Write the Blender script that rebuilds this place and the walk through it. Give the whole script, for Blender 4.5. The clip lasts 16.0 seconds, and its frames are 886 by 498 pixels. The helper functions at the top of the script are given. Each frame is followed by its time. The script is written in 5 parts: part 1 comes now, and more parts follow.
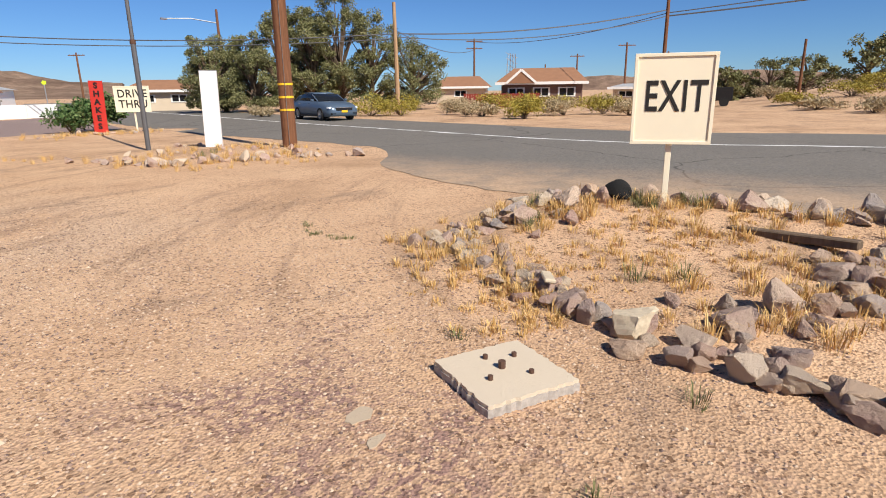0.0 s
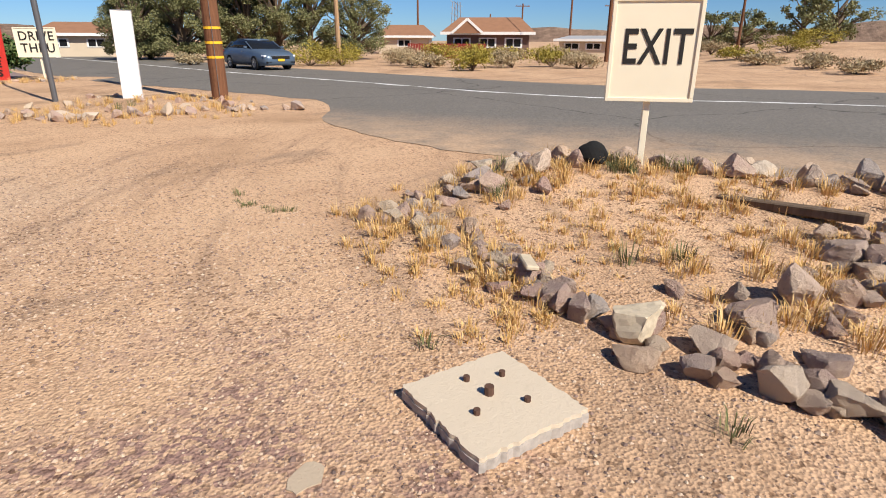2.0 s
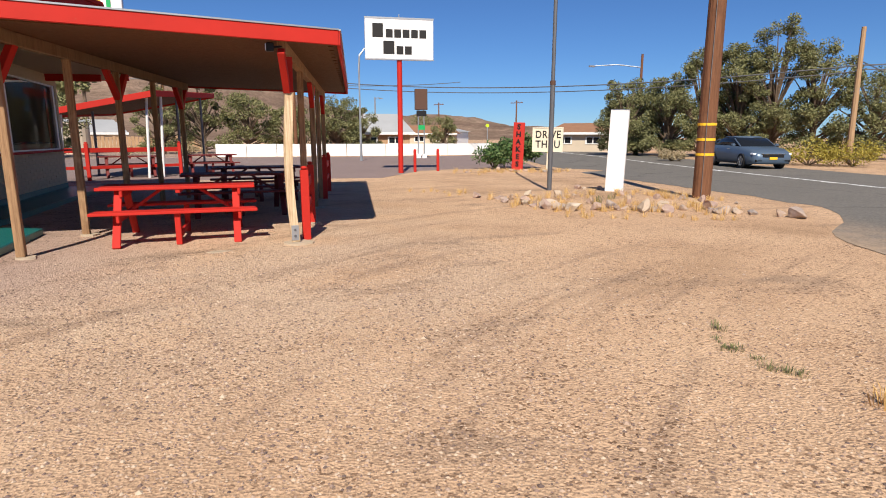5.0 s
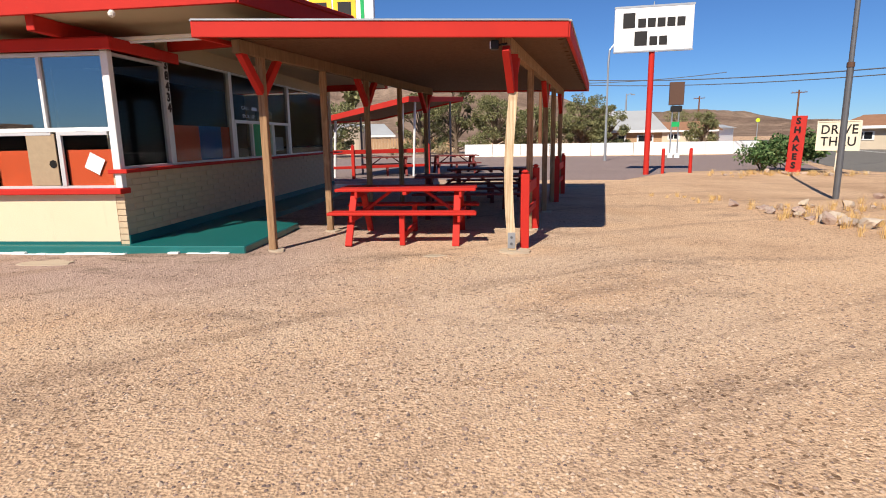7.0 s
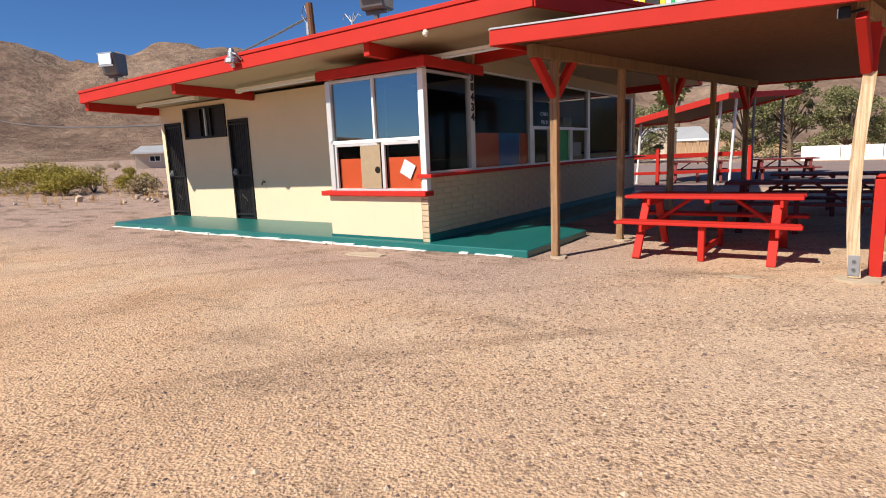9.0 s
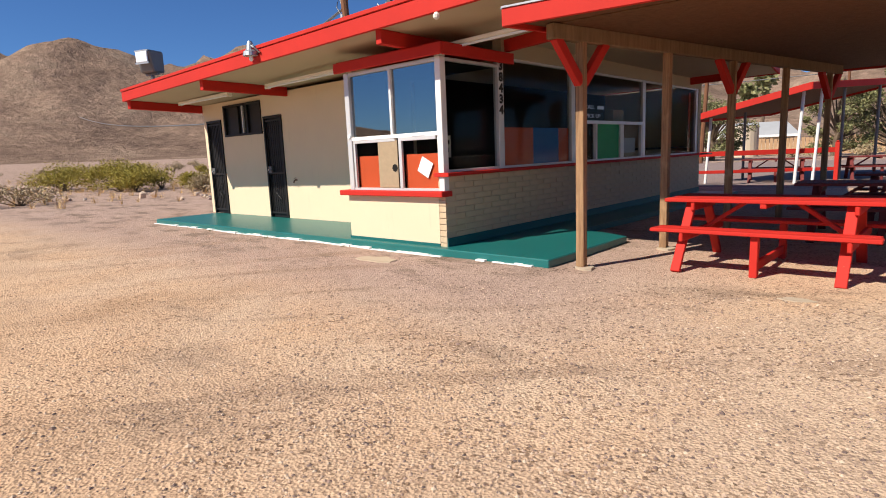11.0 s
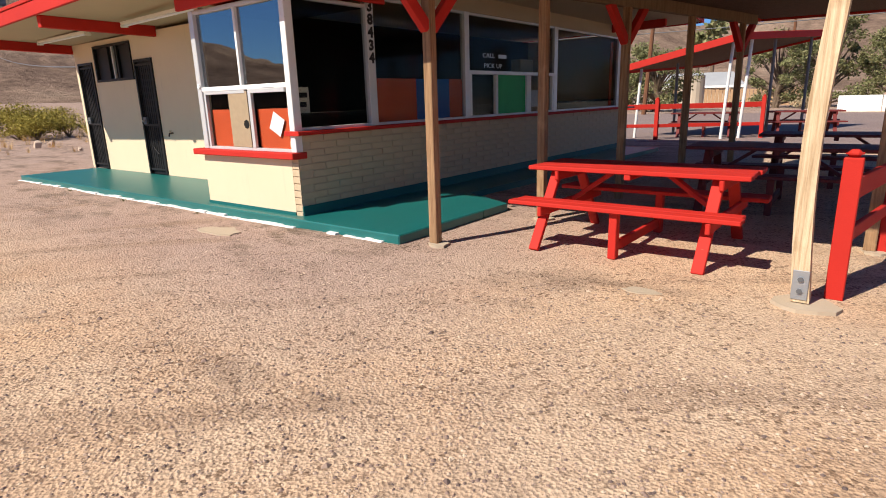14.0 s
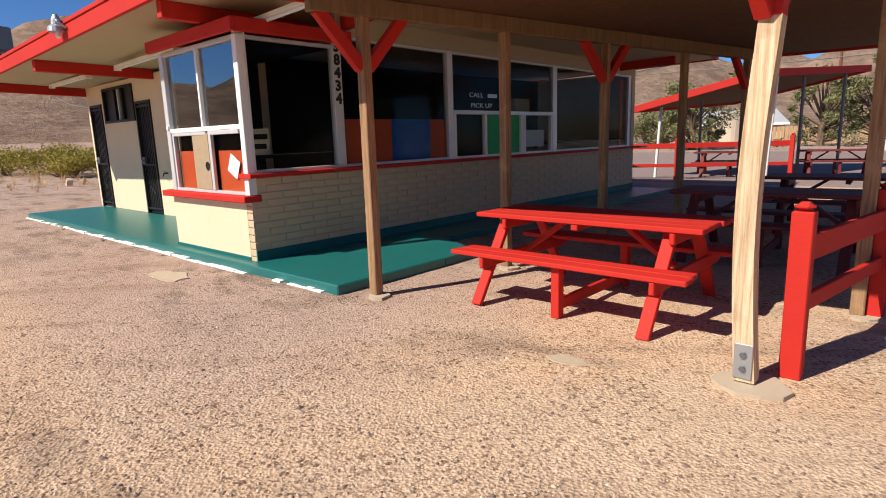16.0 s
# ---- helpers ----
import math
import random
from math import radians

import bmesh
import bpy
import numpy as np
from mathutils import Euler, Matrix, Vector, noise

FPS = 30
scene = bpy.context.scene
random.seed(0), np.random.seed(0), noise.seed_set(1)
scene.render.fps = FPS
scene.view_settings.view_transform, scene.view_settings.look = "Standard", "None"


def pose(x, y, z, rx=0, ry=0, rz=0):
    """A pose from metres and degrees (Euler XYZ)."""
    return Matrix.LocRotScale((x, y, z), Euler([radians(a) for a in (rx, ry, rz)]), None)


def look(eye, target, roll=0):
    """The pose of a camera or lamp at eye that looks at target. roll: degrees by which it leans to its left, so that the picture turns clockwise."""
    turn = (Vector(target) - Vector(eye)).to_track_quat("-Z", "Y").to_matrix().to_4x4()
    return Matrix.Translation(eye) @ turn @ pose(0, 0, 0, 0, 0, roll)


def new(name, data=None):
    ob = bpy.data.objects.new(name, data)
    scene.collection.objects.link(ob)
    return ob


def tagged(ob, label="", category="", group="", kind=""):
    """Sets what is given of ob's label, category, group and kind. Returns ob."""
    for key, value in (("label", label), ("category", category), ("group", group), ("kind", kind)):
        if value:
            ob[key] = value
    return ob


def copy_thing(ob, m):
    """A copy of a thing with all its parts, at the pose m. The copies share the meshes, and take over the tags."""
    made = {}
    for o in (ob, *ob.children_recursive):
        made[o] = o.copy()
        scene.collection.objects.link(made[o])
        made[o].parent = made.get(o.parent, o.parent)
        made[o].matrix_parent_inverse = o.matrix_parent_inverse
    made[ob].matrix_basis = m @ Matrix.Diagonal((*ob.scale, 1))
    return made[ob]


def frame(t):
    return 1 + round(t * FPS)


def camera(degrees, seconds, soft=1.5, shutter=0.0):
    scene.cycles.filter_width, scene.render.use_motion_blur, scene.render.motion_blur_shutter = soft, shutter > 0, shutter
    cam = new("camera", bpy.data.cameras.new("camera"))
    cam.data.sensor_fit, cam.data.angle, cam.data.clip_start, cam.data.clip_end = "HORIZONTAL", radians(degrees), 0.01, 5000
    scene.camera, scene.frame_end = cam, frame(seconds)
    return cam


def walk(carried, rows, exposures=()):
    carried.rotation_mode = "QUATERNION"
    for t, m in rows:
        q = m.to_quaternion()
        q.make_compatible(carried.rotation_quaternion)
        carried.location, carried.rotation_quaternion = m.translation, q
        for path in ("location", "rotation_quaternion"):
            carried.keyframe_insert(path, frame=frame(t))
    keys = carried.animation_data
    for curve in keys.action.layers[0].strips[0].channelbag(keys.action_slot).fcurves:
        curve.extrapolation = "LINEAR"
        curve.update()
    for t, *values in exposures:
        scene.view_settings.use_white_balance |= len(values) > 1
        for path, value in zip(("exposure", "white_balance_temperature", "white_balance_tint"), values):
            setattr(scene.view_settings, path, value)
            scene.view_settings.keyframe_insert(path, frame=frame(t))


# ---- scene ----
LENS = 75.4
cam = camera(LENS, 16.0, 1.0)
PATH = [
    (0, (3.216, -9.253, 1.448), (4.84, -8.214, 0.916), -0.8),
    (0.5, (3.214, -9.167, 1.432), (4.863, -8.2, 0.845), -0.5),
    (1, (3.457, -9.142, 1.428), (5.046, -8.095, 0.814), -1.6),
    (1.5, (3.611, -9.0, 1.433), (5.257, -8.091, 0.751), -0.7),
    (2, (3.787, -8.781, 1.413), (5.463, -7.931, 0.729), 0.2),
    (2.5, (4.091, -8.689, 1.398), (5.646, -7.563, 0.837), -1.4),
    (3, (4.2, -8.4, 1.39), (5.684, -7.16, 0.879), -1.8),
    (3.5, (4.2, -8.36, 1.41), (5.495, -6.914, 0.929), 0.1),
    (4, (4.16, -8.32, 1.4), (5.293, -6.737, 0.942), 0.4),
    (4.5, (4.25, -8.08, 1.4), (5.152, -6.351, 0.955), 0.2),
    (5, (4.46, -7.74, 1.39), (5.099, -5.884, 1.008), -0.0),
    (5.2, (4.52, -7.62, 1.39), (5.05, -5.729, 1.014), -0.4),
    (7.3, (4.85, -7.08, 1.42), (4.523, -5.143, 1.044), -1.5),
    (7.5, (4.86, -7.04, 1.42), (4.422, -5.126, 1.039), -2.0),
    (8, (4.89, -6.94, 1.42), (4.238, -5.087, 1.046), -1.5),
    (8.5, (4.9, -6.84, 1.4), (3.996, -5.077, 1.129), -2.0),
    (9, (4.91, -6.7, 1.37), (3.779, -5.084, 1.042), -2.3),
    (9.2, (4.92, -6.62, 1.37), (3.708, -5.059, 1.065), -2.5),
    (11.3, (5.05, -5.5, 1.31), (3.718, -4.043, 0.99), -2.5),
    (11.5, (5.08, -5.38, 1.3), (3.739, -3.927, 0.999), -2.4),
    (12, (5.16, -5.18, 1.3), (3.836, -3.717, 0.971), -2.1),
    (12.5, (5.2, -4.98, 1.31), (3.999, -3.419, 0.961), -1.6),
    (13, (5.26, -4.72, 1.33), (4.01, -3.205, 0.952), -1.9),
    (13.5, (5.34, -4.5, 1.36), (4.101, -2.994, 0.914), -2.1),
    (14, (5.4, -4.26, 1.4), (4.21, -2.735, 0.893), -1.7),
    (14.5, (5.52, -3.98, 1.41), (4.205, -2.567, 0.887), -2.2),
    (15, (5.6, -3.72, 1.4), (4.25, -2.32, 0.933), -2.3),
    (15.5, (5.69, -3.5, 1.4), (4.302, -2.134, 0.945), -2.3),
    (16, (5.83, -3.32, 1.41), (4.515, -1.862, 1.03), -1.8),
]
walk(cam, [(t, look(eye, target, roll)) for t, eye, target, roll in PATH], [(0.0, 0.37), (4.0, 0.37), (5.0, 0.31), (7.3, 0.40), (8.5, 0.43), (16.0, 0.45)])

# ---- light: clear desert sky, high warm sun behind the walker ----
SUN_DIR = Vector((0.36, 1.0, -1.0)).normalized()
world = bpy.data.worlds.new("sky")
scene.world = world
world.use_nodes = True
wn = world.node_tree
sky = wn.nodes.new("ShaderNodeTexSky")
sky.sky_type, sky.sun_disc = 'NISHITA', False
sky.sun_elevation, sky.sun_rotation = radians(43.3), radians(199.8)
sky.altitude, sky.air_density, sky.dust_density, sky.ozone_density = 900, 0.95, 0.0, 8.0
hue = wn.nodes.new("ShaderNodeMix")
hue.data_type, hue.blend_type = 'RGBA', 'MULTIPLY'
hue.inputs[0].default_value, hue.inputs[7].default_value = 1.0, (0.79, 1.0, 1.24, 1)
wn.links.new(sky.outputs[0], hue.inputs[6])
wn.links.new(hue.outputs[2], wn.nodes["Background"].inputs[0])
wn.nodes["Background"].inputs[1].default_value = 0.06
sun = new("sun", bpy.data.lights.new("sun", 'SUN'))
sun.data.energy, sun.data.angle, sun.data.color = 5.0, radians(0.53), (1.0, 0.925, 0.81)
sun.matrix_basis = look((0, 0, 30), Vector((0, 0, 30)) + SUN_DIR)

# ---- materials ----
class Nodes:
    """Short hand for a node material."""
    def __init__(self, name, rough=0.8, metal=0.0, spec=0.3):
        self.m = bpy.data.materials.new(name)
        self.m.use_nodes = True
        self.t = self.m.node_tree
        self.b = self.t.nodes["Principled BSDF"]
        self.b.inputs["Roughness"].default_value = rough
        self.b.inputs["Metallic"].default_value = metal
        self.b.inputs["Specular IOR Level"].default_value = spec
        self.co = self.t.nodes.new("ShaderNodeTexCoord").outputs["Object"]

    def scale(self, sx, sy, sz):
        n = self.t.nodes.new("ShaderNodeMapping")
        n.inputs["Scale"].default_value = (sx, sy, sz)
        self.t.links.new(self.co, n.inputs[0])
        return n.outputs[0]

    def noise(self, size, detail=4.0, rough=0.6, co=None):
        n = self.t.nodes.new("ShaderNodeTexNoise")
        n.inputs["Scale"].default_value, n.inputs["Detail"].default_value, n.inputs["Roughness"].default_value = 1.0 / size, detail, rough
        self.t.links.new(co or self.co, n.inputs["Vector"])
        return n.outputs["Fac"]

    def cells(self, size, out="Color", feature='F1'):
        n = self.t.nodes.new("ShaderNodeTexVoronoi")
        n.feature = feature
        n.inputs["Scale"].default_value = 1.0 / size
        self.t.links.new(self.co, n.inputs["Vector"])
        return n.outputs[out]

    def ramp(self, fac, *stops):
        n = self.t.nodes.new("ShaderNodeValToRGB")
        e = n.color_ramp.elements
        while len(e) < len(stops):
            e.new(0.5)
        for k, (p, c) in zip(e, stops):
            k.position, k.color = p, (*c, 1) if len(c) == 3 else (c[0], c[0], c[0], 1)
        self.t.links.new(fac, n.inputs[0])
        return n.outputs[0]

    def mix(self, fac, a, b, mode='MIX'):
        n = self.t.nodes.new("ShaderNodeMix")
        n.data_type, n.blend_type = 'RGBA', mode
        for k, v in ((0, fac), (6, a), (7, b)):
            if isinstance(v, (int, float)):
                n.inputs[k].default_value = v
            elif isinstance(v, tuple):
                n.inputs[k].default_value = (*v, 1)
            else:
                self.t.links.new(v, n.inputs[k])
        return n.outputs[2]

    def axis(self, which, lo, hi):
        """0 to 1 along one axis of the object's own space."""
        s = self.t.nodes.new("ShaderNodeSeparateXYZ")
        self.t.links.new(self.co, s.inputs[0])
        r = self.t.nodes.new("ShaderNodeMapRange")
        r.interpolation_type = 'SMOOTHSTEP'
        r.inputs[1].default_value, r.inputs[2].default_value = lo, hi
        self.t.links.new(s.outputs["XYZ".index(which)], r.inputs[0])
        return r.outputs[0]

    def math(self, op, a, b=0.5):
        n = self.t.nodes.new("ShaderNodeMath")
        n.operation, n.use_clamp = op, True
        for k, v in ((0, a), (1, b)):
            if isinstance(v, (int, float)):
                n.inputs[k].default_value = v
            else:
                self.t.links.new(v, n.inputs[k])
        return n.outputs[0]

    def rand(self):
        return self.t.nodes.new("ShaderNodeObjectInfo").outputs["Random"]

    def island(self):
        return self.t.nodes.new("ShaderNodeNewGeometry").outputs["Random Per Island"]

    def colour(self, c):
        self.t.links.new(c, self.b.inputs["Base Color"])
        return self

    def bump(self, h, dist=0.01, strength=0.6):
        n = self.t.nodes.new("ShaderNodeBump")
        n.inputs["Distance"].default_value, n.inputs["Strength"].default_value = dist, strength
        self.t.links.new(h, n.inputs["Height"])
        self.t.links.new(n.outputs[0], self.b.inputs["Normal"])
        return self

    def roughness(self, h):
        self.t.links.new(h, self.b.inputs["Roughness"])
        return self


def painted(name, c, worn, wear=0.62, rough=0.6, grain=(1, 1, 1)):
    """Old paint: blotchy, with scuffs where the ground coat shows."""
    n = Nodes(name, rough)
    co = n.scale(*grain)
    tone = n.mix(n.noise(0.5, 5), tuple(v * 0.82 for v in c), tuple(min(v * 1.12, 1) for v in c))
    scuff = n.ramp(n.noise(0.05, 6, 0.75, co), (wear, (0,)), (wear + 0.06, (1,)))
    n.colour(n.mix(scuff, tone, worn)).bump(n.noise(0.012, 5, 0.6, co), 0.003, 0.5)
    return n.m


def make_ground():
    n = Nodes("sand and gravel", 0.95, spec=0.1)
    tone = n.ramp(n.noise(2.6, 5), (0.32, (0.45, 0.29, 0.175)), (0.47, (0.57, 0.375, 0.235)), (0.68, (0.65, 0.44, 0.28)))
    # pinker worn paving towards the building
    near = n.math('MULTIPLY', n.axis("Y", -6.0, -2.5), n.axis("X", 9.0, 5.5))
    near = n.math('MULTIPLY', near, n.ramp(n.noise(1.7, 5), (0.38, (0.15,)), (0.56, (1,))))
    tone = n.mix(near, tone, n.mix(n.noise(0.9, 6), (0.47, 0.325, 0.225), (0.68, 0.50, 0.345)))
    mauve = n.math('MULTIPLY', n.axis("Y", -3.4, -1.2), n.axis("X", 4.6, 1.5))
    tone = n.mix(n.math('MULTIPLY', mauve, 0.8), tone, n.mix(n.noise(0.7, 6), (0.335, 0.235, 0.205), (0.48, 0.35, 0.29)))
    seep = n.math('MULTIPLY', n.math('MULTIPLY', n.axis("Y", -2.2, -0.7), n.axis("X", 2.6, 0.6)), n.ramp(n.noise(0.55, 7, 0.72, n.scale(0.45, 1, 1)), (0.50, (0,)), (0.60, (0.75,))))
    tone = n.mix(seep, tone, (0.19, 0.14, 0.105))
    # tyre sweeps: long thin arcs of darker ground round a turning circle
    ring = n.t.nodes.new("ShaderNodeVectorMath")
    ring.operation = 'DISTANCE'
    ring.inputs[1].default_value = (16.0, -16.0, 0.0)
    n.t.links.new(n.co, ring.inputs[0])
    arc = n.t.nodes.new("ShaderNodeCombineXYZ")
    n.t.links.new(ring.outputs["Value"], arc.inputs[0])
    sep = n.t.nodes.new("ShaderNodeSeparateXYZ")
    n.t.links.new(n.co, sep.inputs[0])
    along = n.t.nodes.new("ShaderNodeMath")
    along.operation = 'MULTIPLY'
    along.inputs[1].default_value = 0.16
    n.t.links.new(sep.outputs[1], along.inputs[0])
    n.t.links.new(along.outputs[0], arc.inputs[1])
    sweep = n.ramp(n.noise(0.42, 5, 0.6, arc.outputs[0]), (0.54, (0,)), (0.66, (0.5,)))
    tone = n.mix(sweep, tone, (0.30, 0.20, 0.135))
    # oil stains and damp spots
    stain = n.ramp(n.noise(1.25, 6, 0.68, n.scale(0.5, 1.2, 1)), (0.56, (0,)), (0.68, (0.6,)))
    tone = n.mix(stain, tone, (0.25, 0.175, 0.125))
    # purple chippings beside the old footing
    chips = n.math('MULTIPLY', n.ramp(n.noise(1.3, 4), (0.46, (0,)), (0.58, (1,))), n.math('MULTIPLY', n.axis("X", 6.6, 5.2), n.axis("Y", -5.5, -7.0)))
    chips = n.math('MULTIPLY', chips, n.ramp(n.cells(0.03), (0.45, (0.15,)), (0.55, (0.85,))))
    tone = n.mix(chips, tone, (0.27, 0.165, 0.145))
    # small stones: most are sand coloured, some dark, few pale
    speck = n.ramp(n.cells(0.021), (0.13, (0.36, 0.32, 0.30)), (0.24, (0.72, 0.69, 0.67)), (0.36, (1.0, 1.0, 1.0)), (0.82, (1.04, 1.03, 1.02)), (0.95, (1.14, 1.12, 1.09)))
    tone = n.mix(n.ramp(n.noise(1.1, 4), (0.36, (0.40,)), (0.58, (0.95,))), tone, speck, 'MULTIPLY')
    fine = n.ramp(n.cells(0.009), (0.16, (0.55, 0.52, 0.50)), (0.36, (1.0, 1.0, 1.0)), (0.8, (1.10, 1.09, 1.07)))
    tone = n.mix(0.6, tone, fine, 'MULTIPLY')
    dots = n.ramp(n.cells(0.075, "Distance"), (0.12, (1,)), (0.20, (0,)))
    tone = n.mix(n.math('MULTIPLY', dots, n.ramp(n.cells(0.075), (0.24, (0.8,)), (0.28, (0,)))), tone, (0.17, 0.115, 0.09))
    height = n.mix(0.45, n.cells(0.018, "Distance"), n.noise(0.07, 9, 0.8))
    n.colour(tone).bump(height, 0.016, 1.0)
    return n.m


def make_asphalt(name, a, b, crack=True):
    n = Nodes(name, 0.85, spec=0.25)
    tone = n.mix(n.noise(3.0, 6), a, b)
    grit = n.ramp(n.cells(0.03), (0.2, (0.7, 0.7, 0.7)), (0.8, (1.25, 1.22, 1.18)))
    tone = n.mix(0.7, tone, grit, 'MULTIPLY')
    if crack:
        w = n.t.nodes.new("ShaderNodeTexVoronoi")
        w.feature = 'DISTANCE_TO_EDGE'
        w.inputs["Scale"].default_value = 0.16
        wob = n.t.nodes.new("ShaderNodeVectorMath")
        wob.operation = 'ADD'
        nz = n.t.nodes.new("ShaderNodeTexNoise")
        nz.inputs["Scale"].default_value, nz.inputs["Detail"].default_value = 0.8, 6
        n.t.links.new(n.co, nz.inputs["Vector"])
        n.t.links.new(n.co, wob.inputs[0])
        n.t.links.new(nz.outputs["Color"], wob.inputs[1])
        n.t.links.new(wob.outputs[0], w.inputs["Vector"])
        line = n.ramp(w.outputs["Distance"], (0.0, (0.8,)), (0.006, (0,)))
        tone = n.mix(line, tone, (0.03, 0.028, 0.026))
    if crack:
        # sand carried onto the near edge
        sandy = n.math('MULTIPLY', n.axis("X", 15.0, 10.6), n.ramp(n.noise(0.9, 7, 0.7), (0.30, (0.2,)), (0.56, (1,))))
        tone = n.mix(n.math('MULTIPLY', sandy, 0.92), tone, n.mix(n.cells(0.03), (0.42, 0.285, 0.18), (0.58, 0.40, 0.255)))
    n.colour(tone).bump(n.cells(0.025, "Distance"), 0.008, 0.5)
    return n.m


def make_wood(name, a, b, grain=14.0, wear=(0.3, 0.22, 0.15)):
    n = Nodes(name, 0.8, spec=0.2)
    co = n.scale(grain, grain, 0.7)
    g = n.noise(0.35, 7, 0.7, co)
    tone = n.mix(n.ramp(g, (0.35, (0,)), (0.65, (1,))), a, b)
    tone = n.mix(n.ramp(n.noise(0.25, 4), (0.55, (0,)), (0.75, (0.6,))), tone, wear)
    n.colour(tone).bump(g, 0.006, 0.8)
    return n.m


def make_rock():
    n = Nodes("desert rock", 0.92, spec=0.15)
    base = n.ramp(n.rand(), (0.0, (0.46, 0.275, 0.225)), (0.15, (0.36, 0.32, 0.31)), (0.3, (0.58, 0.40, 0.28)), (0.45, (0.42, 0.265, 0.235)), (0.6, (0.64, 0.52, 0.38)), (0.74, (0.37, 0.265, 0.245)), (0.88, (0.55, 0.37, 0.29)), (1.0, (0.68, 0.58, 0.46)))
    tone = n.mix(n.ramp(n.noise(0.5, 7, 0.75), (0.36, (0,)), (0.62, (1,))), base, n.mix(0.5, base, (0.66, 0.52, 0.38)))
    tone = n.mix(n.ramp(n.noise(0.12, 6, 0.8), (0.30, (0.6,)), (0.40, (0,))), tone, (0.20, 0.15, 0.13))
    vein = n.ramp(n.noise(0.22, 5, 0.75, n.scale(1, 1, 3.0)), (0.62, (0,)), (0.70, (0.6,)))
    n.colour(n.mix(vein, tone, (0.70, 0.60, 0.48))).bump(n.noise(0.25, 9, 0.78), 0.05, 1.0)
    return n.m


def make_leaf(name, a, b, c):
    n = Nodes(name, 0.75, spec=0.2)
    n.colour(n.ramp(n.island(), (0.0, a), (0.55, b), (1.0, c)))
    n.b.inputs["Transmission Weight"].default_value = 0.0
    return n.m


def make_glass(name, tint, gloss=1.0, base=0.045):
    m = bpy.data.materials.new(name)
    m.use_nodes = True
    t = m.node_tree
    t.nodes.remove(t.nodes["Principled BSDF"])
    see, shine, both = t.nodes.new("ShaderNodeBsdfTransparent"), t.nodes.new("ShaderNodeBsdfGlossy"), t.nodes.new("ShaderNodeMixShader")
    lw = t.nodes.new("ShaderNodeLayerWeight")
    pw, mad = t.nodes.new("ShaderNodeMath"), t.nodes.new("ShaderNodeMath")
    pw.operation, mad.operation = 'POWER', 'MULTIPLY_ADD'
    lw.inputs[0].default_value = 0.5
    pw.inputs[1].default_value, mad.inputs[1].default_value, mad.inputs[2].default_value = 4.0, 0.5, base
    t.links.new(lw.outputs["Facing"], pw.inputs[0])
    t.links.new(pw.outputs[0], mad.inputs[0])
    see.inputs[0].default_value = (*tint, 1)
    shine.inputs["Roughness"].default_value = 0.012
    shine.inputs["Color"].default_value = (gloss, gloss, gloss, 1)
    t.links.new(mad.outputs[0], both.inputs[0])
    t.links.new(see.outputs[0], both.inputs[1])
    t.links.new(shine.outputs[0], both.inputs[2])
    t.links.new(both.outputs[0], t.nodes["Material Output"].inputs[0])
    return m


def plain(name, c, rough=0.7, metal=0.0, vary=0.15, size=0.2):
    n = Nodes(name, rough, metal)
    n.colour(n.mix(n.noise(size, 5), tuple(v * (1 - vary) for v in c), tuple(min(v * (1 + vary), 1) for v in c))).bump(n.noise(0.02, 4), 0.002, 0.3)
    return n.m


def stucco(name, c):
    n = Nodes(name, 0.9, spec=0.2)
    tone = n.mix(n.noise(0.9, 6), tuple(v * 0.88 for v in c), c)
    drip = n.ramp(n.noise(0.25, 5, 0.65, n.scale(2.2, 2.2, 0.3)), (0.60, (0,)), (0.80, (0.30,)))
    n.colour(n.mix(drip, tone, (0.42, 0.34, 0.25))).bump(n.noise(0.015, 6, 0.7), 0.006, 0.7)
    return n.m


def make_mountain():
    n = Nodes("bare mountain", 1.0, spec=0.0)
    tone = n.ramp(n.noise(70.0, 8, 0.65), (0.3, (0.17, 0.115, 0.09)), (0.5, (0.29, 0.20, 0.15)), (0.7, (0.40, 0.295, 0.22)))
    scrub = n.ramp(n.noise(9.0, 7, 0.8), (0.42, (0.62, 0.62, 0.60)), (0.6, (1.05, 1.03, 1.0)))
    n.colour(n.mix(0.8, tone, scrub, 'MULTIPLY')).bump(n.noise(25.0, 8, 0.7), 9.0, 0.8)
    return n.m


SAND = make_ground()
ROAD = make_asphalt("road asphalt", (0.15, 0.138, 0.12), (0.20, 0.183, 0.16))
LOT = make_asphalt("faded purple lot asphalt", (0.225, 0.165, 0.15), (0.30, 0.225, 0.20), False)
RED = painted("red paint", (0.50, 0.021, 0.012), (0.40, 0.075, 0.045), 0.66, 0.72)
# red taken down to maroon, with canopy shade put into the colour
RED_SHADED = painted("red paint shaded to maroon", (0.16, 0.025, 0.022), (0.10, 0.03, 0.025), 0.66, 0.6)
CREAM = stucco("cream stucco", (0.76, 0.62, 0.43))
# CREAM at about two thirds: the shade under the roof is in the colour
CREAM_SHADED = stucco("shade-darkened cream soffit", (0.50, 0.41, 0.28))
BRICK = painted("painted brick", (0.56, 0.43, 0.28), (0.42, 0.32, 0.21), 0.68, 0.85)
MORTAR = plain("shaded cream joint", (0.52, 0.415, 0.285), 0.95)
TEAL = painted("teal floor paint", (0.009, 0.135, 0.125), (0.05, 0.15, 0.13), 0.64, 0.36)
TEAL.node_tree.nodes["Principled BSDF"].inputs["Specular IOR Level"].default_value = 0.6
